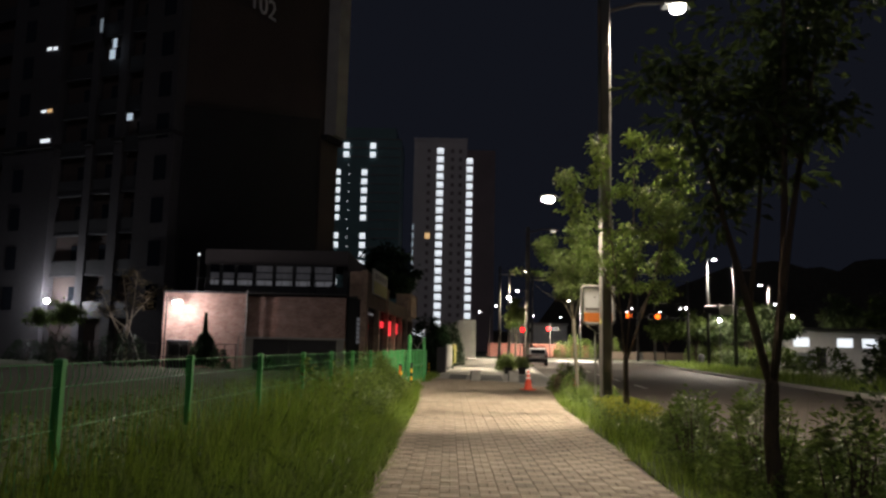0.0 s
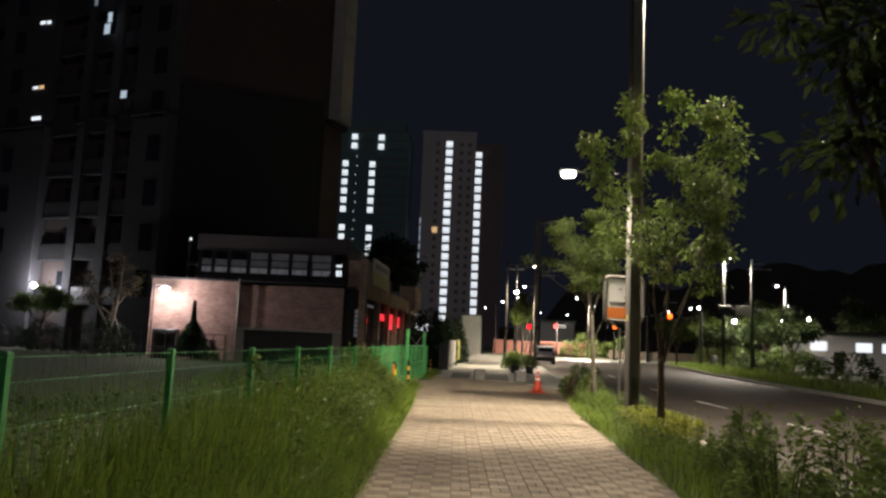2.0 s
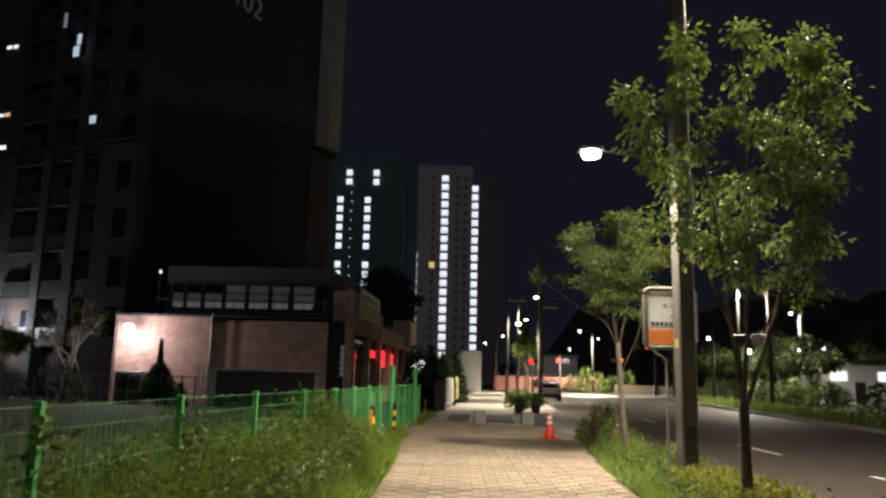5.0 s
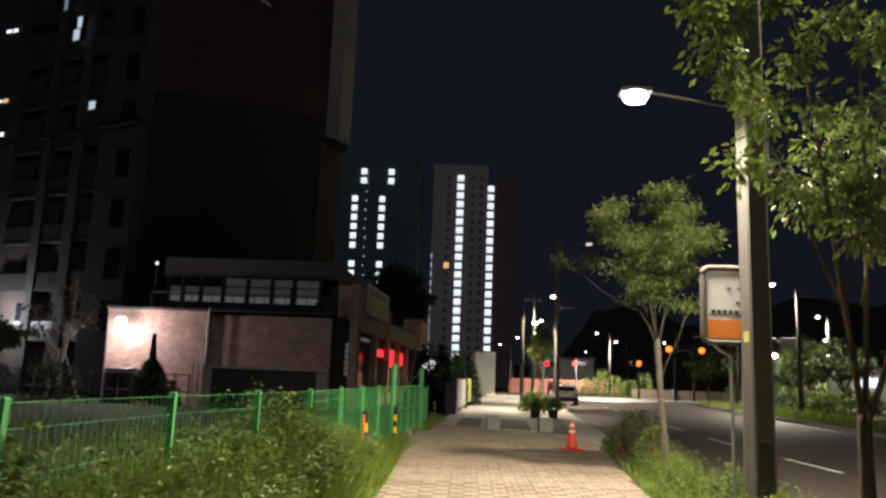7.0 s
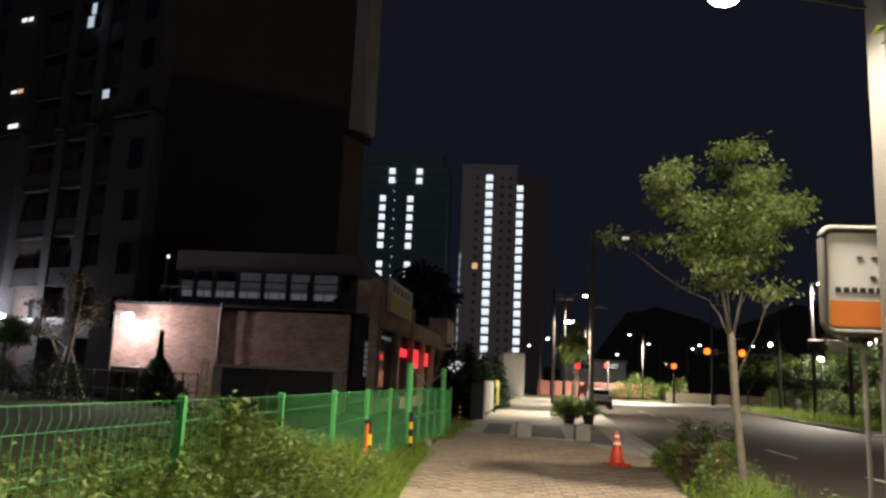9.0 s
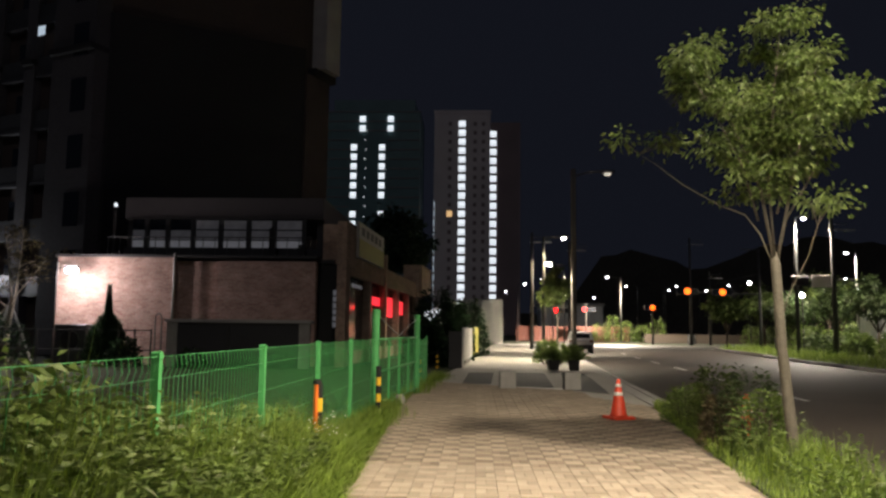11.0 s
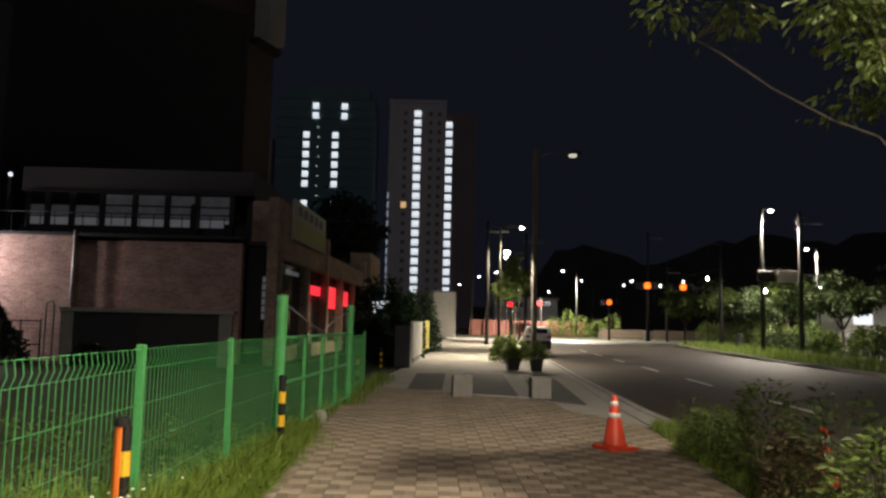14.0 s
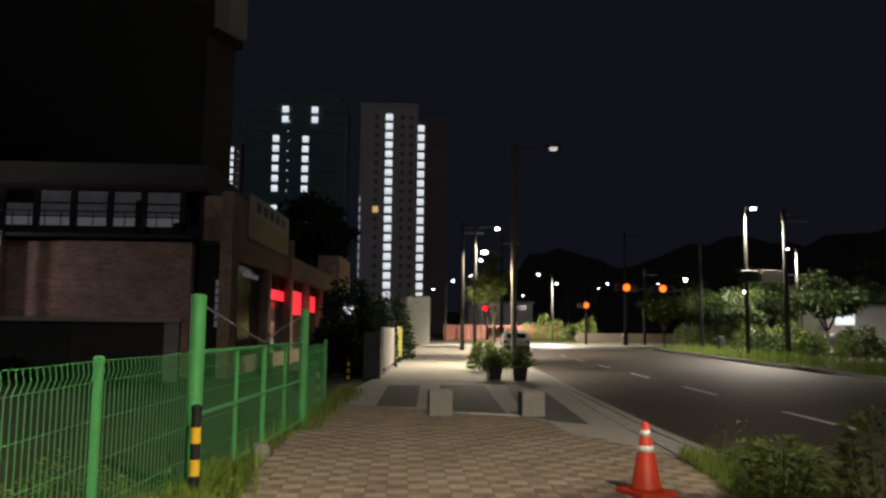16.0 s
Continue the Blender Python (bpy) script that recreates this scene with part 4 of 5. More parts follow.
# the far verge
for _ in range(9000):
    y = rng.uniform(30, 88)
    x = along(FAR_KERB, y) + 0.15 + 4.2 * rng.random()
    grass.blade(x, y, -0.01, rng.uniform(0.08, 0.42) * (1.6 if math.sin(y * 1.7) > 0.3 else 0.7), rng.uniform(0.015, 0.04), rng.uniform(0.05, 0.25), rng.uniform(0, 6.283))
for _ in range(2600):
    y = rng.uniform(25, 38)
    x = along([(-1.15, 25), (-1.05, 31), (-0.95, 34), (-0.7, 38)], y) + rng.gauss(0.05, 0.16)
    if 27 < y < 31 and x > -1.0:
        continue
    grass.blade(x, y, -0.01, rng.uniform(0.06, 0.3), rng.uniform(0.007, 0.014), rng.uniform(0.03, 0.16), rng.uniform(0, 6.283))
single("grass", grass, M["grass"], "rough green grass along both pavement edges", "grass", kind="stuff")
single("weeds", weeds, M["weed"], "tall leafy weeds growing through the fence", "weeds", kind="stuff")
daisies = Geo()
for _ in range(34):
    x, y = rng.gauss(-1.12, 0.09), rng.gauss(21.2, 0.4)
    z = rng.uniform(0.35, 0.6)
    daisies.lathe([(0.003, z), (0.012, z + 0.004), (0.005, z + 0.008)], 6, x, y)
single("daisies", daisies, M["reflective"], "small white daisies among the weeds", "flowers", kind="stuff")


# ---- brick building ----
shop = thing("brick_building", "low pink brick building with a dark set-back upper storey", "building", kind="structure")
part("front_wall", Geo().box(-15.9, 42.5, 0, -11.35, 42.9, 4.12), M["brick"], shop, "lamplit pink brick wall")
part("recessed_wall", Geo().box(-11.35, 42.75, 0, -9.6, 43.0, 4.0), M["brick"], shop)
part("front_wall", Geo().box(-9.6, 42.5, 0, -5.75, 42.9, 4.0), M["brick"], shop, "brown brick wall")
part("side_wall", Geo().box(-15.9, 42.9, 0, -15.6, 60, 4.1), M["brick"], shop)
part("coping", Geo().box(-15.95, 42.4, 4.12, -5.7, 43.2, 4.22), M["dark_metal"], shop)
part("downpipe", Geo().tube([(-11.25, 42.42, 0), (-11.25, 42.42, 4.3)], 0.05, 8), M["steel"], shop)
part("roof", Geo().box(-15.8, 43.2, 4.0, -5.2, 68, 4.15), M["dark_metal"], shop)
# upper storey with a long ribbon of glazing
part("upper_wall", Geo().box(-14.65, 45.3, 6.05, -6.1, 45.6, 6.95), M["cladding"], shop, "grey panel cladding")
part("upper_wall", Geo().box(-14.65, 45.3, 4.15, -6.1, 45.6, 4.8), M["dark_cladding"], shop)
part("upper_side", Geo().box(-6.4, 45.6, 4.15, -6.1, 60, 6.95), M["cladding"], shop)
part("upper_side", Geo().box(-14.65, 45.6, 4.15, -14.35, 60, 6.95), M["cladding"], shop)
part("upper_roof", Geo().box(-14.6, 45.6, 6.9, -6.15, 60, 7.02), M["dark_metal"], shop)
xs = [-14.45, -13.7, -12.8, -11.7, -10.5, -9.3, -8.2, -6.9]
for i, (a, b) in enumerate(zip(xs, xs[1:])):
    win = part("window", Geo().box(a + 0.09, 45.42, 4.8, b - 0.09, 45.46, 6.05), M["glass"], shop)
    for k, (z0, z1) in enumerate(((4.83, 5.12), (5.16, 5.56), (5.62, 6.0))):
        if i in (0, 1, 2) and k > 1:
            continue
        part("blind", Geo().box(a + 0.12, 45.405, z0, b - 0.12, 45.415, z1), M["lit_dim"] if k == 0 else M["lit_low"], win, "dimly lit pale blind")
    part("mullion", Geo().box(b - 0.09, 45.32, 4.8, b + 0.09, 45.5, 6.05), M["dark_metal"], shop)
rail = part("railing", Geo().tube([(-14.5, 43.6, 5.05), (-6.2, 43.6, 5.05)], 0.025, 6), M["dark_metal"], shop)
for i in range(18):
    part("baluster", Geo().tube([(-14.5 + i * 0.488, 43.6, 4.15), (-14.5 + i * 0.488, 43.6, 5.05)], 0.018, 5), M["dark_metal"], rail)
part("duct", Geo().soft_box(-8.2, 44.6, 4.15, -7.95, 44.9, 5.6, 0.05), M["black"], shop)
part("duct", Geo().soft_box(-7.0, 44.7, 4.15, -6.7, 45.0, 4.9, 0.05), M["black"], shop)
# corner block, dark entry and long street front
part("entry_reveal", Geo().box(-5.75, 43.3, 0, -4.95, 43.5, 4.0), M["black"], shop)
for z in (1.5, 1.75, 2.0, 2.25, 2.5, 2.75):
    part("notice", Geo().box(-5.2, 43.26, z, -5.02, 43.296, z + 0.2), M["lit_dim"], shop)
front = [(-4.95, 43.0), (-3.6, 70.0)]
part("corner_pier", Geo().box(-5.7, 43.5, 3.9, -4.6, 47, 5.6), M["brown_brick"], shop)
part("corner_pier", Geo().box(-4.95, 42.6, 0, -4.6, 43.6, 5.6), M["brown_brick"], shop)
bays = [44.0, 48.2, 52.4, 56.6, 60.8, 65.0, 69.2]
for i, (a, b) in enumerate(zip(bays, bays[1:])):
    xa, xb = along(front, a), along(front, b)
    part("lintel", Geo().prism([(xa - 0.3, a), (xa + 0.25, a), (xb + 0.25, b), (xb - 0.3, b)], 3.6, 4.55), M["brown_brick"], shop)
    part("pier", Geo().prism([(xb - 0.3, b - 0.5), (xb + 0.35, b - 0.5), (xb + 0.35, b + 0.05), (xb - 0.3, b + 0.05)], 0, 5.2 if i in (1, 4) else 3.6), M["brown_brick"], shop)
    part("sill_wall", Geo().prism([(xa - 0.2, a), (xa + 0.2, a), (xb + 0.2, b), (xb - 0.2, b)], 0, 0.55), M["brown_brick"], shop)
    win = part("shop_window", Geo().prism([(xa, a), (xa + 0.03, a), (xb + 0.03, b), (xb, b)], 0.55, 3.6), M["glass"], shop)
    if i in (0, 1, 2, 3):
        za, zb = ((3.2, 3.35), (2.6, 3.0), (2.1, 3.15), (2.3, 3.1))[i]
        u0, u1 = ((0.3, 0.8), (0.1, 0.9), (0.12, 0.85), (0.1, 0.8))[i]
        p, q = (xa + (xb - xa) * u0, a + 4.2 * u0), (xa + (xb - xa) * u1, a + 4.2 * u1)
        # first bay: a lamp's reflection is put in as a dim glowing panel
        part("neon_band", Geo().prism([(p[0] + 0.035, p[1]), (p[0] + 0.06, p[1]), (q[0] + 0.06, q[1]), (q[0] + 0.035, q[1])], za, zb), M["lit_dim"] if i == 0 else M["red_glow"], win, "glowing red band in the window" if i else "dim glowing panel put in for a lamp reflection")
part("back_wall", Geo().box(-15.8, 67.8, 0, -3.7, 68.2, 4.1), M["brown_brick"], shop)
part("end_tower", Geo().prism([(-4.6, 66), (-3.3, 66), (-3.0, 71), (-4.6, 71)], 3.9, 5.9), M["brown_brick"], shop)
banner = thing("shop_sign", "long parapet sign, grey above and dull yellow below", "sign", -4.5, 44.7, 4.4, 87)
part("panel", Geo().box(0, -0.05, 0, 6.0, 0.05, 1.5), M["sign_grey"], banner)
part("yellow_panel", Geo().box(0.04, -0.068, 0.04, 5.96, -0.051, 0.8), M["sign_yellow"], banner, "dull yellow lower half")
for k in range(5):
    part("lettering", Geo().box(0.6 + k * 1.0, -0.062, 0.98, 1.2 + k * 1.0, -0.051, 1.32), M["dark_metal"], banner, "faded block of writing")
for x in (0.5, 3.0, 5.5):
    part("bracket", Geo().box(x - 0.05, 0.05, 0.0, x + 0.05, 0.3, 0.1), M["dark_metal"], banner)
ledge = thing("low_wall", "low dark planter wall with a pale coping", "wall", kind="structure")
part("wall", Geo().box(-10.75, 40.9, 0, -5.6, 41.2, 1.62), M["dark_cladding"], ledge)
part("coping", Geo().box(-10.85, 40.8, 1.62, -5.5, 41.3, 1.74), M["concrete"], ledge)
for x0, x1 in ((-10.79, -10.4), (-5.95, -5.56)):
    part("end_pier", Geo().soft_box(x0, 40.85, 0, x1, 40.897, 1.615, 0.01), M["granite"], ledge, "grey end pier")
part("post", Geo().box(-8.6, 40.85, 0, -8.48, 40.897, 1.615), M["dark_metal"], ledge)
hoop = thing("handrail", "bent steel handrail hoop beside the planter wall", "handrail", -11.0, 40.6, 0)
part("tube", Geo().tube([(-0.12, 0, 0), (-0.12, 0, 1.75), (-0.08, 0, 1.87), (0, 0, 1.92), (0.08, 0, 1.87), (0.12, 0, 1.75), (0.12, 0, 0)], 0.028, 8), M["steel"], hoop)
stack = thing("roof_lamp", "thin black pole on the roof with a small lamp", "lamp", -14.95, 45.0, 4.15)
part("pole", Geo().tube([(0, 0, 0), (0, 0, 2.35)], [0.09, 0.07], 8), M["black"], stack)
part("lamp", Geo().lathe([(0.04, 2.35), (0.075, 2.4), (0.07, 2.48), (0.03, 2.52)], 10), M["lit"], stack, "small glowing lamp")
garden_rail = thing("railing", "thin dark garden railing before the brick wall", "railing", kind="structure")
for i in range(14):
    x = -19 + i * 0.6
    part("post", Geo().tube([(x, 40.5, 0), (x, 40.5, 1.35)], 0.03, 5), M["dark_metal"], garden_rail)
for z in (0.6, 1.3):
    part("rail", Geo().tube([(-19.2, 40.5, z), (-11.2, 40.5, z)], 0.022, 5), M["dark_metal"], garden_rail)
unit = thing("air_conditioner", "dark outdoor air conditioner unit by the brick wall", "air conditioner", -14.6, 41.6, 0)
part("casing", Geo().soft_box(-0.6, -0.3, 0, 0.6, 0.3, 1.5, 0.04), M["dark_metal"], unit)
part("grille", Geo().tube([(0, -0.301, 0.9), (0, -0.33, 0.9)], 0.35, 16), M["black"], unit)
bright = thing("illuminated_sign", "small white illuminated sign by the entrance", "sign", -3.1, 72, 0)
part("post", Geo().tube([(0, 0, 0), (0, 0, 2.2)], 0.05, 6), M["dark_metal"], bright)
part("panel", Geo().box(-0.8, -0.1, 2.2, 0.8, 0.1, 3.0), M["lit"], bright, "glowing white panel")

plate = thing("illuminated_sign", "small white lit sign box on a dark post", "sign", -21.1, 51.7, 0)
part("post", Geo().tube([(0, 0, 0), (0, 0, 2.75)], 0.04, 6), M["dark_metal"], plate)
part("panel", Geo().soft_box(-0.26, -0.06, 2.75, 0.26, 0.06, 3.1, 0.02), M["lit"], plate, "glowing white panel")

# ---- entrance wall and white gatehouse ----
wall = thing("entrance_wall", "low grey entrance wall with pale panels", "wall", kind="structure")
part("wall", Geo().prism([(-0.5, 43.2), (-0.1, 43.2), (0.9, 67.5), (0.5, 67.5)], 0, 0.85), M["concrete"], wall)
part("pier", Geo().box(-0.62, 43.0, 0, -0.12, 43.3, 1.4), M["dark_cladding"], wall)
part("white_panel", Geo().prism([(-0.12, 44.0), (-0.04, 44.0), (0.26, 48.6), (0.18, 48.6)], 0.25, 1.55), M["white"], wall, "white panel")
part("yellow_panel", Geo().prism([(0.26, 50), (0.34, 50), (0.56, 55), (0.48, 55)], 0.3, 1.6), M["sign_yellow"], wall, "yellow panel")
hut = thing("gatehouse", "plain white block of a gatehouse", "building", 2.6, 100, 0)
part("wall", Geo().box(-1.5, 0, 0, 0.9, 8, 4.9), M["white"], hut)
part("roof", Geo().box(-1.56, -0.06, 4.9, 0.96, 8.1, 5.02), M["concrete"], hut)


# ---- tall buildings ----
def pane_mesh(w, h, material, name="window"):
    g = Geo().box(-w / 2, -0.05, -h / 2, w / 2, 0.02, h / 2)
    return g.mesh(name, material)


def put(mesh, parent, x, y, z, turn=0.0, name="window"):
    ob = new(name, mesh)
    ob.parent = parent
    ob.matrix_basis = pose(x, y, z, 0, 0, turn)
    return ob


FLOOR = 2.95
tower = thing("apartment_tower", "pale apartment tower with two columns of lit stair windows", "building", 0, 255, 0)
part("wall", Geo().box(-13.3, 0, 0, 4.8, 16, 71.5), M["tower_wall"], tower)
part("parapet", Geo().box(-13.5, -0.15, 71.5, 5.0, 16.2, 72.5), M["tower_wall"], tower)
# the wing gets less light than the front: its wall colour carries that
part("side_wall", Geo().box(4.8, 1.2, 0, 14.6, 16, 68.8), M["tower_dark"], tower, "side wing with its weaker light put into a darker wall")
bar = Geo().box(-1.0, -0.09, -0.06, 1.0, -0.055, 0.06).box(-0.05, -0.09, -1.1, 0.05, -0.055, 1.1)
bar_mesh = bar.mesh("mullion", M["tower_dark"])
lit_a, dark_a, small_dark = pane_mesh(2.15, 1.95, M["lit"]), pane_mesh(1.7, 1.7, M["tower_glass"]), pane_mesh(1.1, 1.3, M["tower_dark"])
warm = pane_mesh(1.7, 1.9, M["lit_warm"])
for k in range(24):
    z = 68.0 - k * FLOOR
    if z < 2:
        continue
    w = put(lit_a, tower, -4.3, -0.02, z)
    put(bar_mesh, w, 0, 0, -0.5, 0, "mullion")
    w = put(lit_a, tower, 5.75, 1.15, z - 3.1)
    put(bar_mesh, w, 0, 0, -0.5, 0, "mullion")
    put(warm if k == 10 else small_dark, tower, -8.2, -0.02, z)
    put(small_dark, tower, -0.1, -0.02, z)
    put(small_dark, tower, 2.6, -0.02, z)
    put(small_dark, tower, 8.6, 1.15, z - 3.1)

slit = pane_mesh(0.22, 1.9, M["lit_pale"])
for k in range(9, 22):
    put(slit, tower, -13.12, -0.02, 68.0 - k * FLOOR, 0, "slit_window")

tower_b = thing("office_tower", "dark glass tower with lit window columns", "building", 0.4, 240, 2.0)
part("wall", Geo().box(-46.5, 0.4, 0, -17.2, 18, 66), M["tower_glass"], tower_b)
part("crown", Geo().box(-44, 1.5, 66, -19, 16, 69.8), M["tower_glass"], tower_b, "open roof frame")
part("core_wall", Geo().box(-38.8, 0.1, 0, -27.0, 0.4, 57.5), M["tower_glass"], tower_b)
for k in range(22):
    part("slab_edge", Geo().box(-46.6, 0.25, 65.6 - k * FLOOR, -17.1, 0.45, 65.85 - k * FLOOR), M["tower_dark"], tower_b)
lit_b = pane_mesh(1.75, 1.8, M["lit"])
spark = pane_mesh(0.22, 0.3, M["lit"])
for k in range(22):
    z = 63.4 - k * FLOOR
    if k in (0, 1):
        xs = (-34.9, -26.3)
    elif k in (2, 9):
        xs = ()
    else:
        xs = (-37.4, -28.8)
    for x in xs:
        w = put(lit_b, tower_b, x, 0.05, z)
        put(bar_mesh, w, 0, 0, -0.4, 0, "mullion").scale = (0.8, 1, 0.8)
    put(spark, tower_b, -34.0 + (0.3 if k % 2 else 0), 0.05, z - 0.6)
    for x in (-42, -24.5, -21):
        put(dark_a, tower_b, x, 0.38, z)
tower_c = thing("apartment_tower", "far apartment tower with one lit window column", "building", 0, 330, 0)
part("wall", Geo().box(-84, 0.4, 0, -66.2, 15, 77), M["tower_dark"], tower_c)
for k in range(20):
    put(lit_a, tower_c, -70.5, 0.38, 74 - k * FLOOR)
    put(spark, tower_c, -67.6, 0.38, 73.4 - k * FLOOR)

# the near block: a corner towards the path, a blind gable and a balcony front
block = thing("apartment_block", "tall dark apartment block with a blind brown gable numbered 102", "building")
C0, C1 = Vector((-18.3, 50.3)), Vector((-10.9, 67.8))
gd2 = (C1 - C0).normalized()
bd = Vector((-gd2.y, gd2.x))
C2 = C0 + bd * 34
C3 = C1 + bd * 34


def panel(geo, origin, axis, out, u0, u1, z0, z1, d0, d1):
    """A slab on a wall: u along the axis, d along the outward normal."""
    pts = [origin + axis * u + out * d for u, d in ((u0, d0), (u1, d0), (u1, d1), (u0, d1))]
    area = sum(p.x * q.y - q.x * p.y for p, q in zip(pts, pts[1:] + pts[:1]))
    if area < 0:
        pts.reverse()
    return geo.prism([(p.x, p.y) for p in pts], z0, z1)


gn, bn = -bd, -gd2
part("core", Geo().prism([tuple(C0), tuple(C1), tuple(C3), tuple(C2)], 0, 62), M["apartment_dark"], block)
# slanting shadow on the gable, built as a black slab with sloped top
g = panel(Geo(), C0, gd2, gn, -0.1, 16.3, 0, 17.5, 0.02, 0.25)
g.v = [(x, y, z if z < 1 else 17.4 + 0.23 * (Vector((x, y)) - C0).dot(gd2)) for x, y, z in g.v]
part("gable_base", g, M["apartment_black"], block, "black slab put in for the shadow on the lower gable")
part("gable_edge", panel(Geo(), C0, gd2, gn, 16.3, 19.1, 0, 19.35, 0.02, 0.4), M["apartment_dark"], block)
part("gable_edge", panel(Geo(), C0, gd2, gn, 17.4, 19.2, 19.9, 62, 0.02, 1.2), M["concrete"], block, "pale corner pilaster")
part("gable_step", panel(Geo(), C0, gd2, gn, 16.9, 19.5, 19.4, 19.9, 0.02, 0.7), M["apartment_black"], block)
# balcony front: pale bays and dark balcony bays, darker in the lower storeys
BASE_Z = 15.2
bays2 = ((0.0, 3.1, True), (3.1, 5.0, False), (5.0, 5.8, True), (5.8, 7.8, False), (7.8, 8.5, True), (8.5, 11.2, False), (11.2, 16.6, True), (16.6, 20.2, False), (20.2, 23.2, True), (23.2, 27.5, False), (27.5, 31.0, True))
for u0, u1, pale in bays2:
    w = u1 - u0
    if pale:
        depth = 0.9 if w > 1 else 0.5
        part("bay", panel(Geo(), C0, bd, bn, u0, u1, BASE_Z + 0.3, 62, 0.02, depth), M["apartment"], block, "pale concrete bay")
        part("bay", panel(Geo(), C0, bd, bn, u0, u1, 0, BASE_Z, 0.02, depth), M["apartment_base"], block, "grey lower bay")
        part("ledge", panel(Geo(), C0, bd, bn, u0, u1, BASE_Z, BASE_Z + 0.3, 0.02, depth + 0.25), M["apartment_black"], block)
        if w > 1:
            for fl in range(1, 17):
                z = fl * 2.9 + 0.5
                v0 = u0 + (0.5 if u0 < 1 else w * 0.55)
                part("window", panel(Geo(), C0, bd, bn, v0, v0 + 1.05, z, z + 1.7, depth + 0.005, depth + 0.03), M["glass"], block)
    else:
        for fl in range(1, 17):
            z = fl * 2.9
            bal = part("balcony", panel(Geo(), C0, bd, bn, u0 + 0.05, u1 - 0.05, z, z + 0.16, 0.02, 0.45), M["dark_cladding"], block)
            part("railing", panel(Geo(), C0, bd, bn, u0 + 0.1, u1 - 0.1, z + 0.16, z + 1.1, 0.38, 0.42), M["dark_metal"], bal)
            part("balcony_window", panel(Geo(), C0, bd, bn, u0 + 0.4, u0 + 1.1, z + 0.6, z + 2.2, 0.03, 0.07), M["glass"], block)
# the few lit windows
for u0, z, m, w, h in ((5.85, 21.2, "lit_pale", 0.5, 0.7), (5.75, 22.0, "lit_pale", 0.35, 0.7), (7.25, 23.4, "lit_faint", 0.25, 1.0), (3.75, 16.5, "lit_pale", 0.5, 0.5), (11.7, 22.7, "lit", 0.4, 0.22), (12.3, 22.75, "lit", 0.45, 0.22), (11.7, 17.9, "lit_warm", 0.45, 0.25), (12.3, 17.95, "lit", 0.5, 0.18), (11.7, 15.65, "lit", 0.9, 0.25)):
    part("lit_window", panel(Geo(), C0, bd, bn, u0, u0 + w, z, z + h, 0.94, 0.98), M[m], block, "small lit window")
curve = bpy.data.curves.new("house_number", "FONT")
curve.body, curve.size, curve.extrude, curve.align_x = "102", 2.3, 0.03, "CENTER"
number = new("house_number", curve)
dg = bpy.context.evaluated_depsgraph_get()
number_mesh = bpy.data.meshes.new_from_object(number.evaluated_get(dg))
bpy.data.objects.remove(number)
number_mesh.materials.clear()
number_mesh.materials.append(M["white"])
num = new("house_number", number_mesh)
num.parent = block
pn = C0 + gd2 * 7.8 + gn * 0.06
num.matrix_basis = pose(pn.x, pn.y, 27.3, 90, 0, math.degrees(math.atan2(gd2.y, gd2.x)))
tagged(num, "pale painted house number 102")

# ---- far side of the road, crossing and distance ----
hills = Geo()
rngh = random.Random(4)
pts = []
for i in range(81):
    a = radians(-4 + i * 1.0)
    r = 300
    x, y = r * math.sin(a), r * math.cos(a)
    base_h = 25 + 3 * math.sin(i * 0.21 + 1.0) + 2 * math.sin(i * 0.55) + rngh.uniform(-1.5, 1.5)
    base_h *= 1.25 * min(1.0, max(0.25, (i - 9) / 4))
    pts.append((x, y, base_h))
n = len(pts)
for x, y, h in pts:
    hills.v += [(x, y, -1), (x * 1.01, y * 1.01, h), (x * 1.4, y * 1.4, h * 1.1), (x * 1.4, y * 1.4, -1)]
for i in range(n - 1):
    for j in range(3):
        hills.f.append((i * 4 + j, i * 4 + j + 1, (i + 1) * 4 + j + 1, (i + 1) * 4 + j))
single("wooded_hill", hills, M["hill"], "black wooded hill against the night sky", "hill", kind="structure")
for i in range(56):
    r2 = random.Random(200 + i)
    y = 42 + i * 1.55 + r2.uniform(-1, 1)
    x = along(FAR_KERB, min(y, 88)) + 5.2 + r2.uniform(0, 8) + max(0, y - 88) * 0.3
    if y < 80 and 0.62 < (x - 0.5) / (y - 19.5) < 0.85 and y > 50:
        continue
    shrub(x, y, r2.uniform(1.0, 1.9), r2.uniform(1.0, 1.9), r2.uniform(0.9, 2.6), "leaf" if i % 3 else "dark_leaf", 210 + i, 420, 0.34, "roadside_bush", "leafy bush behind the far pavement", group="bushes across the road")
for i, (x, y, h) in enumerate(((30.5, 72, 5.5), (36, 92, 7.5), (45, 88, 8), (26.5, 94, 5.5), (40, 104, 8.5), (52, 92, 8.5), (31, 88, 5), (29.5, 92, 6.0), (31, 79, 5.5))):
    tree(x, y, 300 + i, [(-1.6, 0, h * 0.75), (-0.3, 0.6, h), (1.5, 0.2, h * 0.85), (0.4, -1.2, h * 0.7)], 1.5, "leaf" if i % 2 else "dark_leaf", "dark_bark", 0.14, h * 0.3, 34, 0.42, "roadside tree across the road")
bank = Geo().box(24, 121, 0, 60, 121.5, 1.2)
single("stone_bank", bank, M["dark_bark"], "rough dark stone retaining bank", "wall", kind="structure")
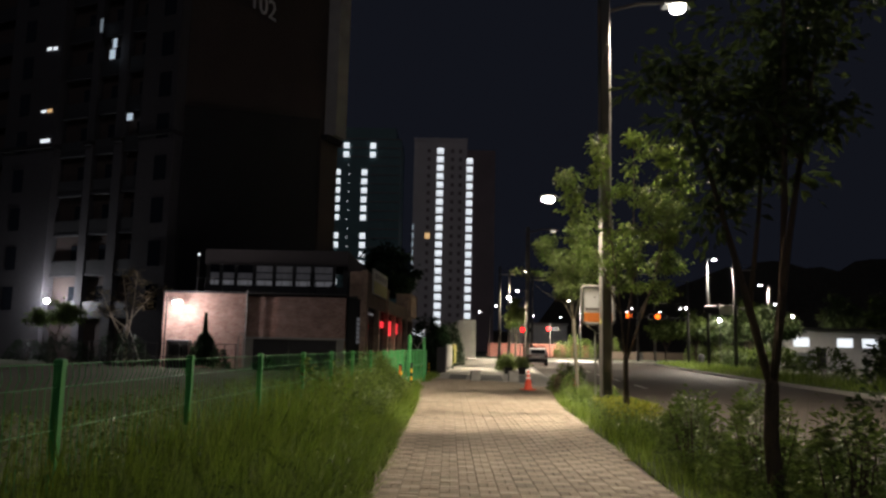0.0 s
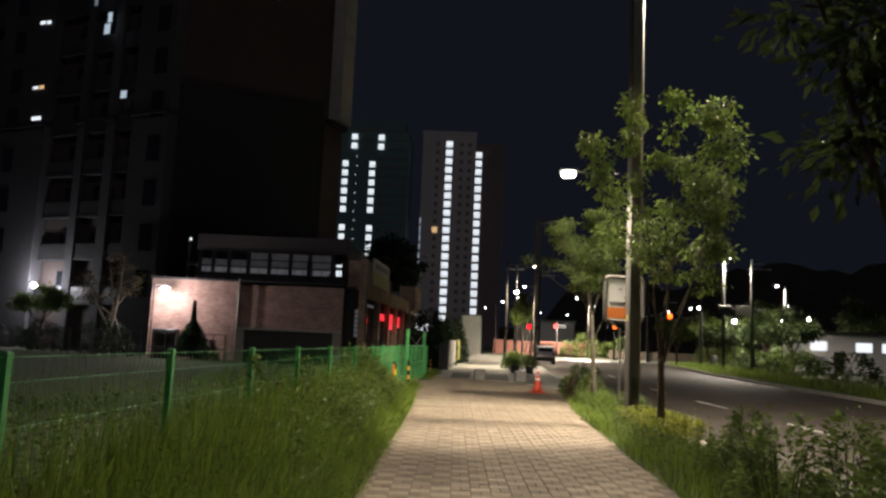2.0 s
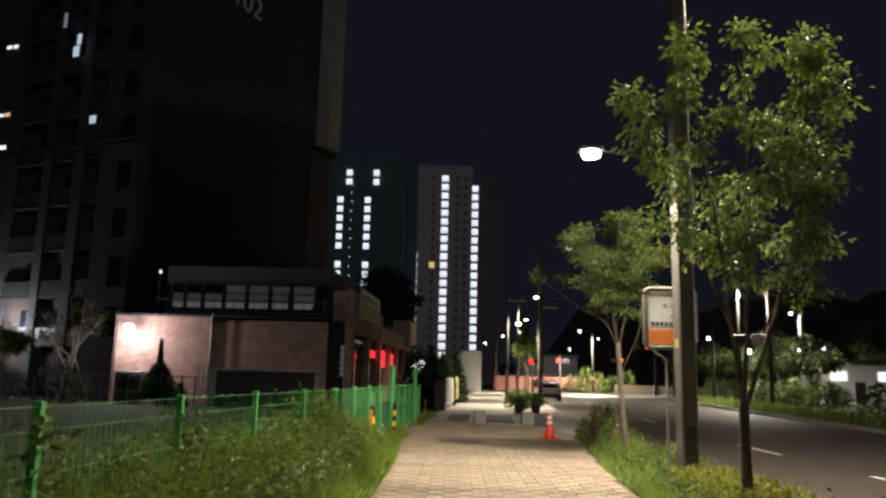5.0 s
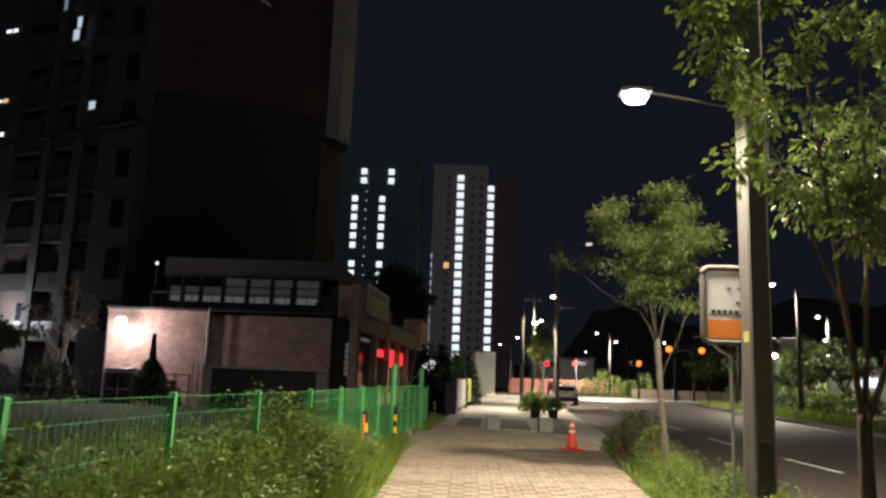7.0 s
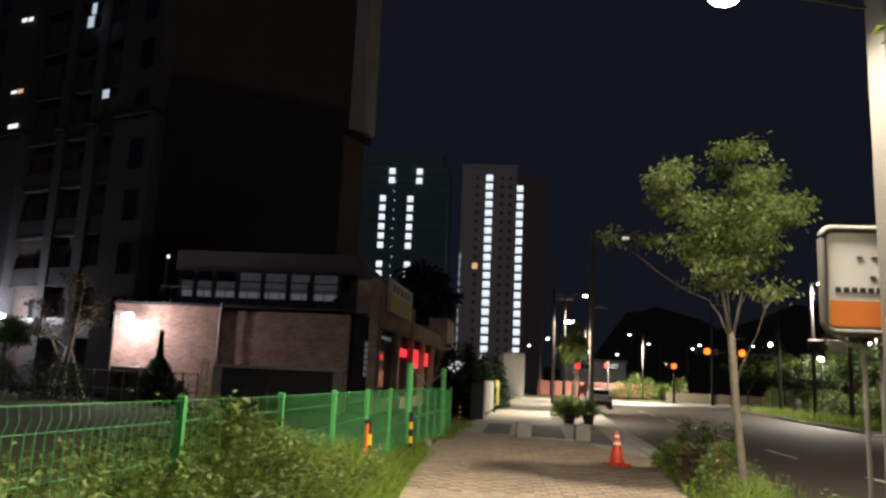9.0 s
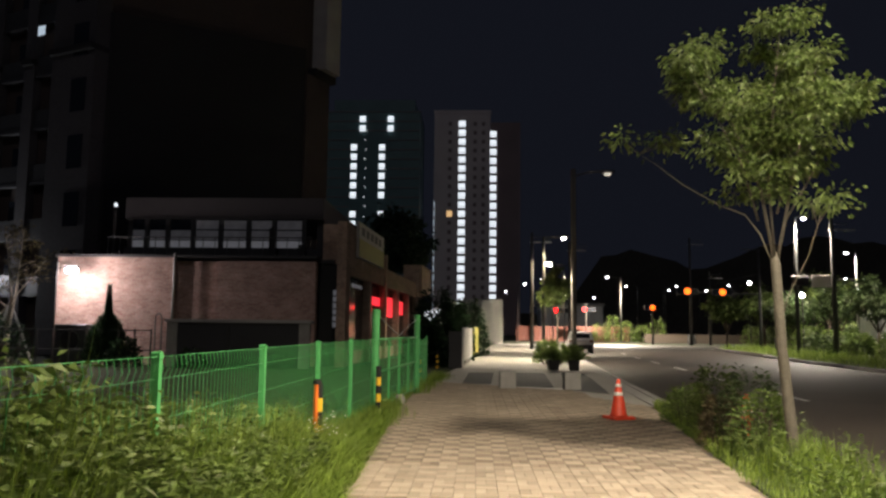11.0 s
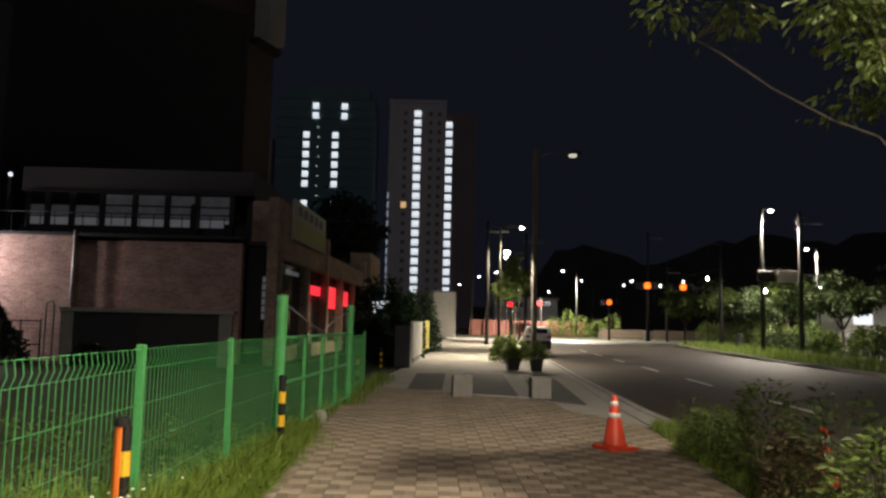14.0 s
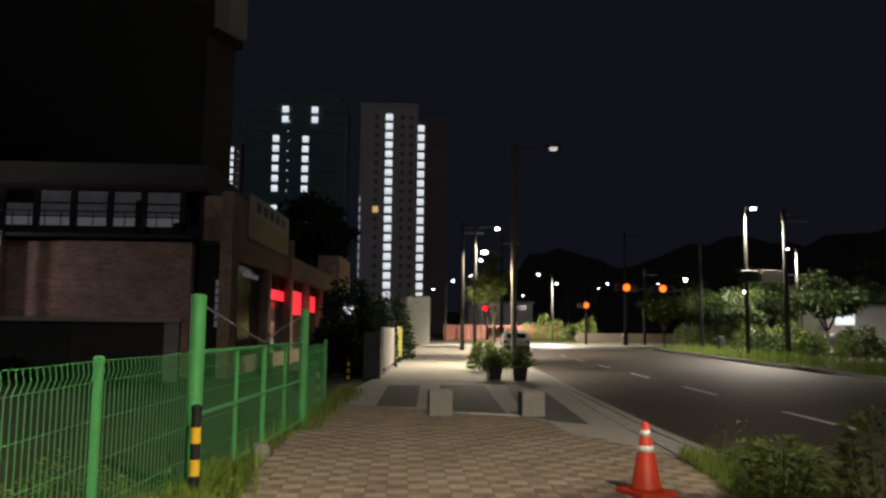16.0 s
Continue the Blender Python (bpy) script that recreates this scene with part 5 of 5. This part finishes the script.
for i, (x, y, h) in enumerate(((18.6, 126.2, 2.6), (20.4, 125.8, 3.6), (22.4, 126.3, 3.0), (24.6, 125.6, 2.4), (26.8, 126.0, 3.2))):
    shrub(x, y, 1.3, 1.0, h, "leaf", 260 + i, 420, 0.36, "roadside_bush", "leafy bush before the reddish hoarding", group="bushes at the junction")
# red light from the signals is put into the hoarding's colour
redw = thing("site_hoarding", "hoarding across the junction, red signal light put into its colour", "hoarding", 0, 128, 0)
for i in range(14):
    part("panel", Geo().box(6.5 + i * 1.2, 0, 0, 7.66 + i * 1.2, 0.08, 2.2), M["red_wall"], redw)
house = thing("low_building", "low pale building with lit windows", "building", 40.3, 80, 0)
part("wall", Geo().box(-6, 0, 0, 8, 3, 3.9), M["white"], house)
part("roof", Geo().box(-6.3, -0.4, 3.9, 8.3, 3.3, 4.15), M["dark_metal"], house)
for x in (-4.5, 0.0, 2.6):
    part("window", Geo().box(x, -0.03, 2.2, x + 1.6, -0.005, 3.1), M["lit"], house, "lit window")
part("door", Geo().box(-2.2, -0.03, 0, -1.2, -0.005, 2.1), M["dark_metal"], house)
far_house = thing("low_building", "pale low building far down the road", "building", 14, 150, 0)
part("wall", Geo().box(-2, 0, 0, 9, 8, 6), M["white"], far_house)
part("roof", Geo().box(-2.3, -0.3, 6, 9.3, 8.3, 6.4), M["concrete"], far_house)
box = thing("control_box", "grey roadside control cabinet", "cabinet", 27.0, 109, 0)
part("casing", Geo().soft_box(-0.4, -0.3, 0, 0.4, 0.3, 1.25, 0.03), M["dark_metal"], box)
part("door", Geo().box(-0.34, -0.31, 0.1, 0.34, -0.301, 1.15), M["steel"], box)

# ---- parked car ----
car = thing("car", "pale silver hatchback parked at the kerb, seen from behind", "car", 8.15, 70.0, ROAD_Z, -4)
prof = [(0, 0.35), (0, 0.95), (0.12, 1.05), (0.35, 1.5), (0.9, 1.58), (2.2, 1.52), (3.0, 1.02), (4.1, 0.85), (4.25, 0.4)]
g = Geo()
for s in (-0.88, 0.88):
    for y, z in prof:
        inset = 0.14 if z > 1.1 else 0
        g.v.append((s - math.copysign(inset, s), y, z))
k = len(prof)
g.f += [tuple(range(k)), tuple(range(2 * k - 1, k - 1, -1))] + [(i, (i + 1) % k, k + (i + 1) % k, k + i)[::-1] for i in range(k)]
body = part("body", g, M["car_paint"], car)
part("rear_window", Geo().prism([(-0.62, 0.13), (0.62, 0.13), (0.62, 0.14), (-0.62, 0.14)], 1.1, 1.42), M["glass"], car)
part("bumper", Geo().soft_box(-0.86, -0.06, 0.3, 0.86, 0.02, 0.62, 0.04), M["dark_metal"], car)
part("number_plate", Geo().box(-0.26, -0.012, 0.72, 0.26, -0.002, 0.84), M["white"], car)
for s in (-1, 1):
    part("tail_light", Geo().box(s * 0.72 - 0.12, -0.015, 0.78, s * 0.72 + 0.12, -0.002, 0.98), M["red_wall"], car)
    for y in (0.85, 3.4):
        wh = part("wheel", Geo().tube([(s * 0.72, y, 0.32), (s * 0.9, y, 0.32)], 0.32, 18), M["black"], car)
        part("rim", Geo().tube([(s * 0.9, y, 0.32), (s * 0.915, y, 0.32)], 0.2, 14), M["steel"], wh)

other = copy_thing(car, pose(35.5, 75.5, 0, 0, 0, 70))
tagged(other, "pale car parked beside the low building", "car")

# ---- driveway and paving pieces ----
drive = thing("driveway", "grey concrete apron with dark paved panels", "driveway", kind="structure")
FRONT = [(-1.12, 35.7), (1.2, 34.1), (2.85, 32.9), (3.05, 31.0), (3.93, 29.0)]
part("apron", Geo().prism(FRONT + [(4.15, 33), (4.65, 39), (along(WALK_RIGHT, 42.2), 42.2), (along(WALK_LEFT, 42.2), 42.2)], -0.03, -0.012), M["light_paver"], drive)
for pts in ([(0.04, 34.85), (0.83, 34.7), (1.05, 40.5), (0.18, 40.4)], [(1.3, 33.86), (2.44, 33.53), (2.82, 40.76), (1.58, 40.65)], [(2.75, 33.2), (3.12, 32.5), (3.6, 32.1), (4.1, 38.6), (4.15, 40.6), (3.4, 40.8)]):
    part("dark_panel", Geo().prism(pts, -0.03, -0.006), M["dark_paver"], drive, "dark paved panel")
part("lowered_kerb", strip([(x + 0.002, y) for x, y in WALK_RIGHT], KERB, 28.85, 100, -0.15, -0.004), M["kerb"], drive, "pale lowered kerb strip")
part("white_strip", Geo().prism([(1.5, 33.72), (2.62, 33.24), (2.62, 33.32), (1.5, 33.8)], -0.03, 0.0), M["white"], drive, "narrow white strip")
part("light_path", strip(WALK_LEFT, WALK_RIGHT, 42.2, 100, -0.03, -0.008), M["light_paver"], drive)

brick_h = {}
for horizontal in (True, False):
    w, d = (0.196, 0.096) if horizontal else (0.096, 0.196)
    g = Geo().soft_box(-w / 2, -d / 2, -0.03, w / 2, d / 2, 0, 0.005)
    brick_h[horizontal] = (g, g.mesh("paver", M["paver"]))
rest, rest_dark = Geo(), Geo()
rngp = random.Random(3)
count = 0


def front_y(x):
    for (xa, ya), (xb, yb) in zip(FRONT, FRONT[1:]):
        if x <= xb:
            return ya + (yb - ya) * (x - xa) / (xb - xa)
    return 29.0


for j in range(-30, 179):
    y = 0.1 + 0.2 * j
    x0, x1 = along(WALK_LEFT, y) + 0.02, along(WALK_RIGHT, y) - 0.02
    for i in range(-8, 24):
        x = 0.2 * i + 0.1
        if x < x0 or x > x1 or y > front_y(x) - 0.1:
            continue
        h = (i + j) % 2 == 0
        for s in (-0.05, 0.05):
            px, py = (x, y + s) if h else (x + s, y)
            pz = rngp.uniform(-0.004, 0.002)
            if 20.4 < y < 22.4 and count < 300:
                count += 1
                ob = new("paver", brick_h[h][1])
                ob.parent = pavement
                ob.location = (px, py, pz)
            else:
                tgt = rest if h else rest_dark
                k = len(tgt.v)
                tgt.v += [(vx + px, vy + py, vz + pz) for vx, vy, vz in brick_h[h][0].v]
                tgt.f += [tuple(k + q for q in f) for f in brick_h[h][0].f]
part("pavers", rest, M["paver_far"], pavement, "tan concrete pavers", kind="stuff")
# darker tone by laying direction stands in for the reflection difference
part("pavers", rest_dark, M["paver_shade"], pavement, "concrete pavers, weaker sheen put into a darker tone", kind="stuff")
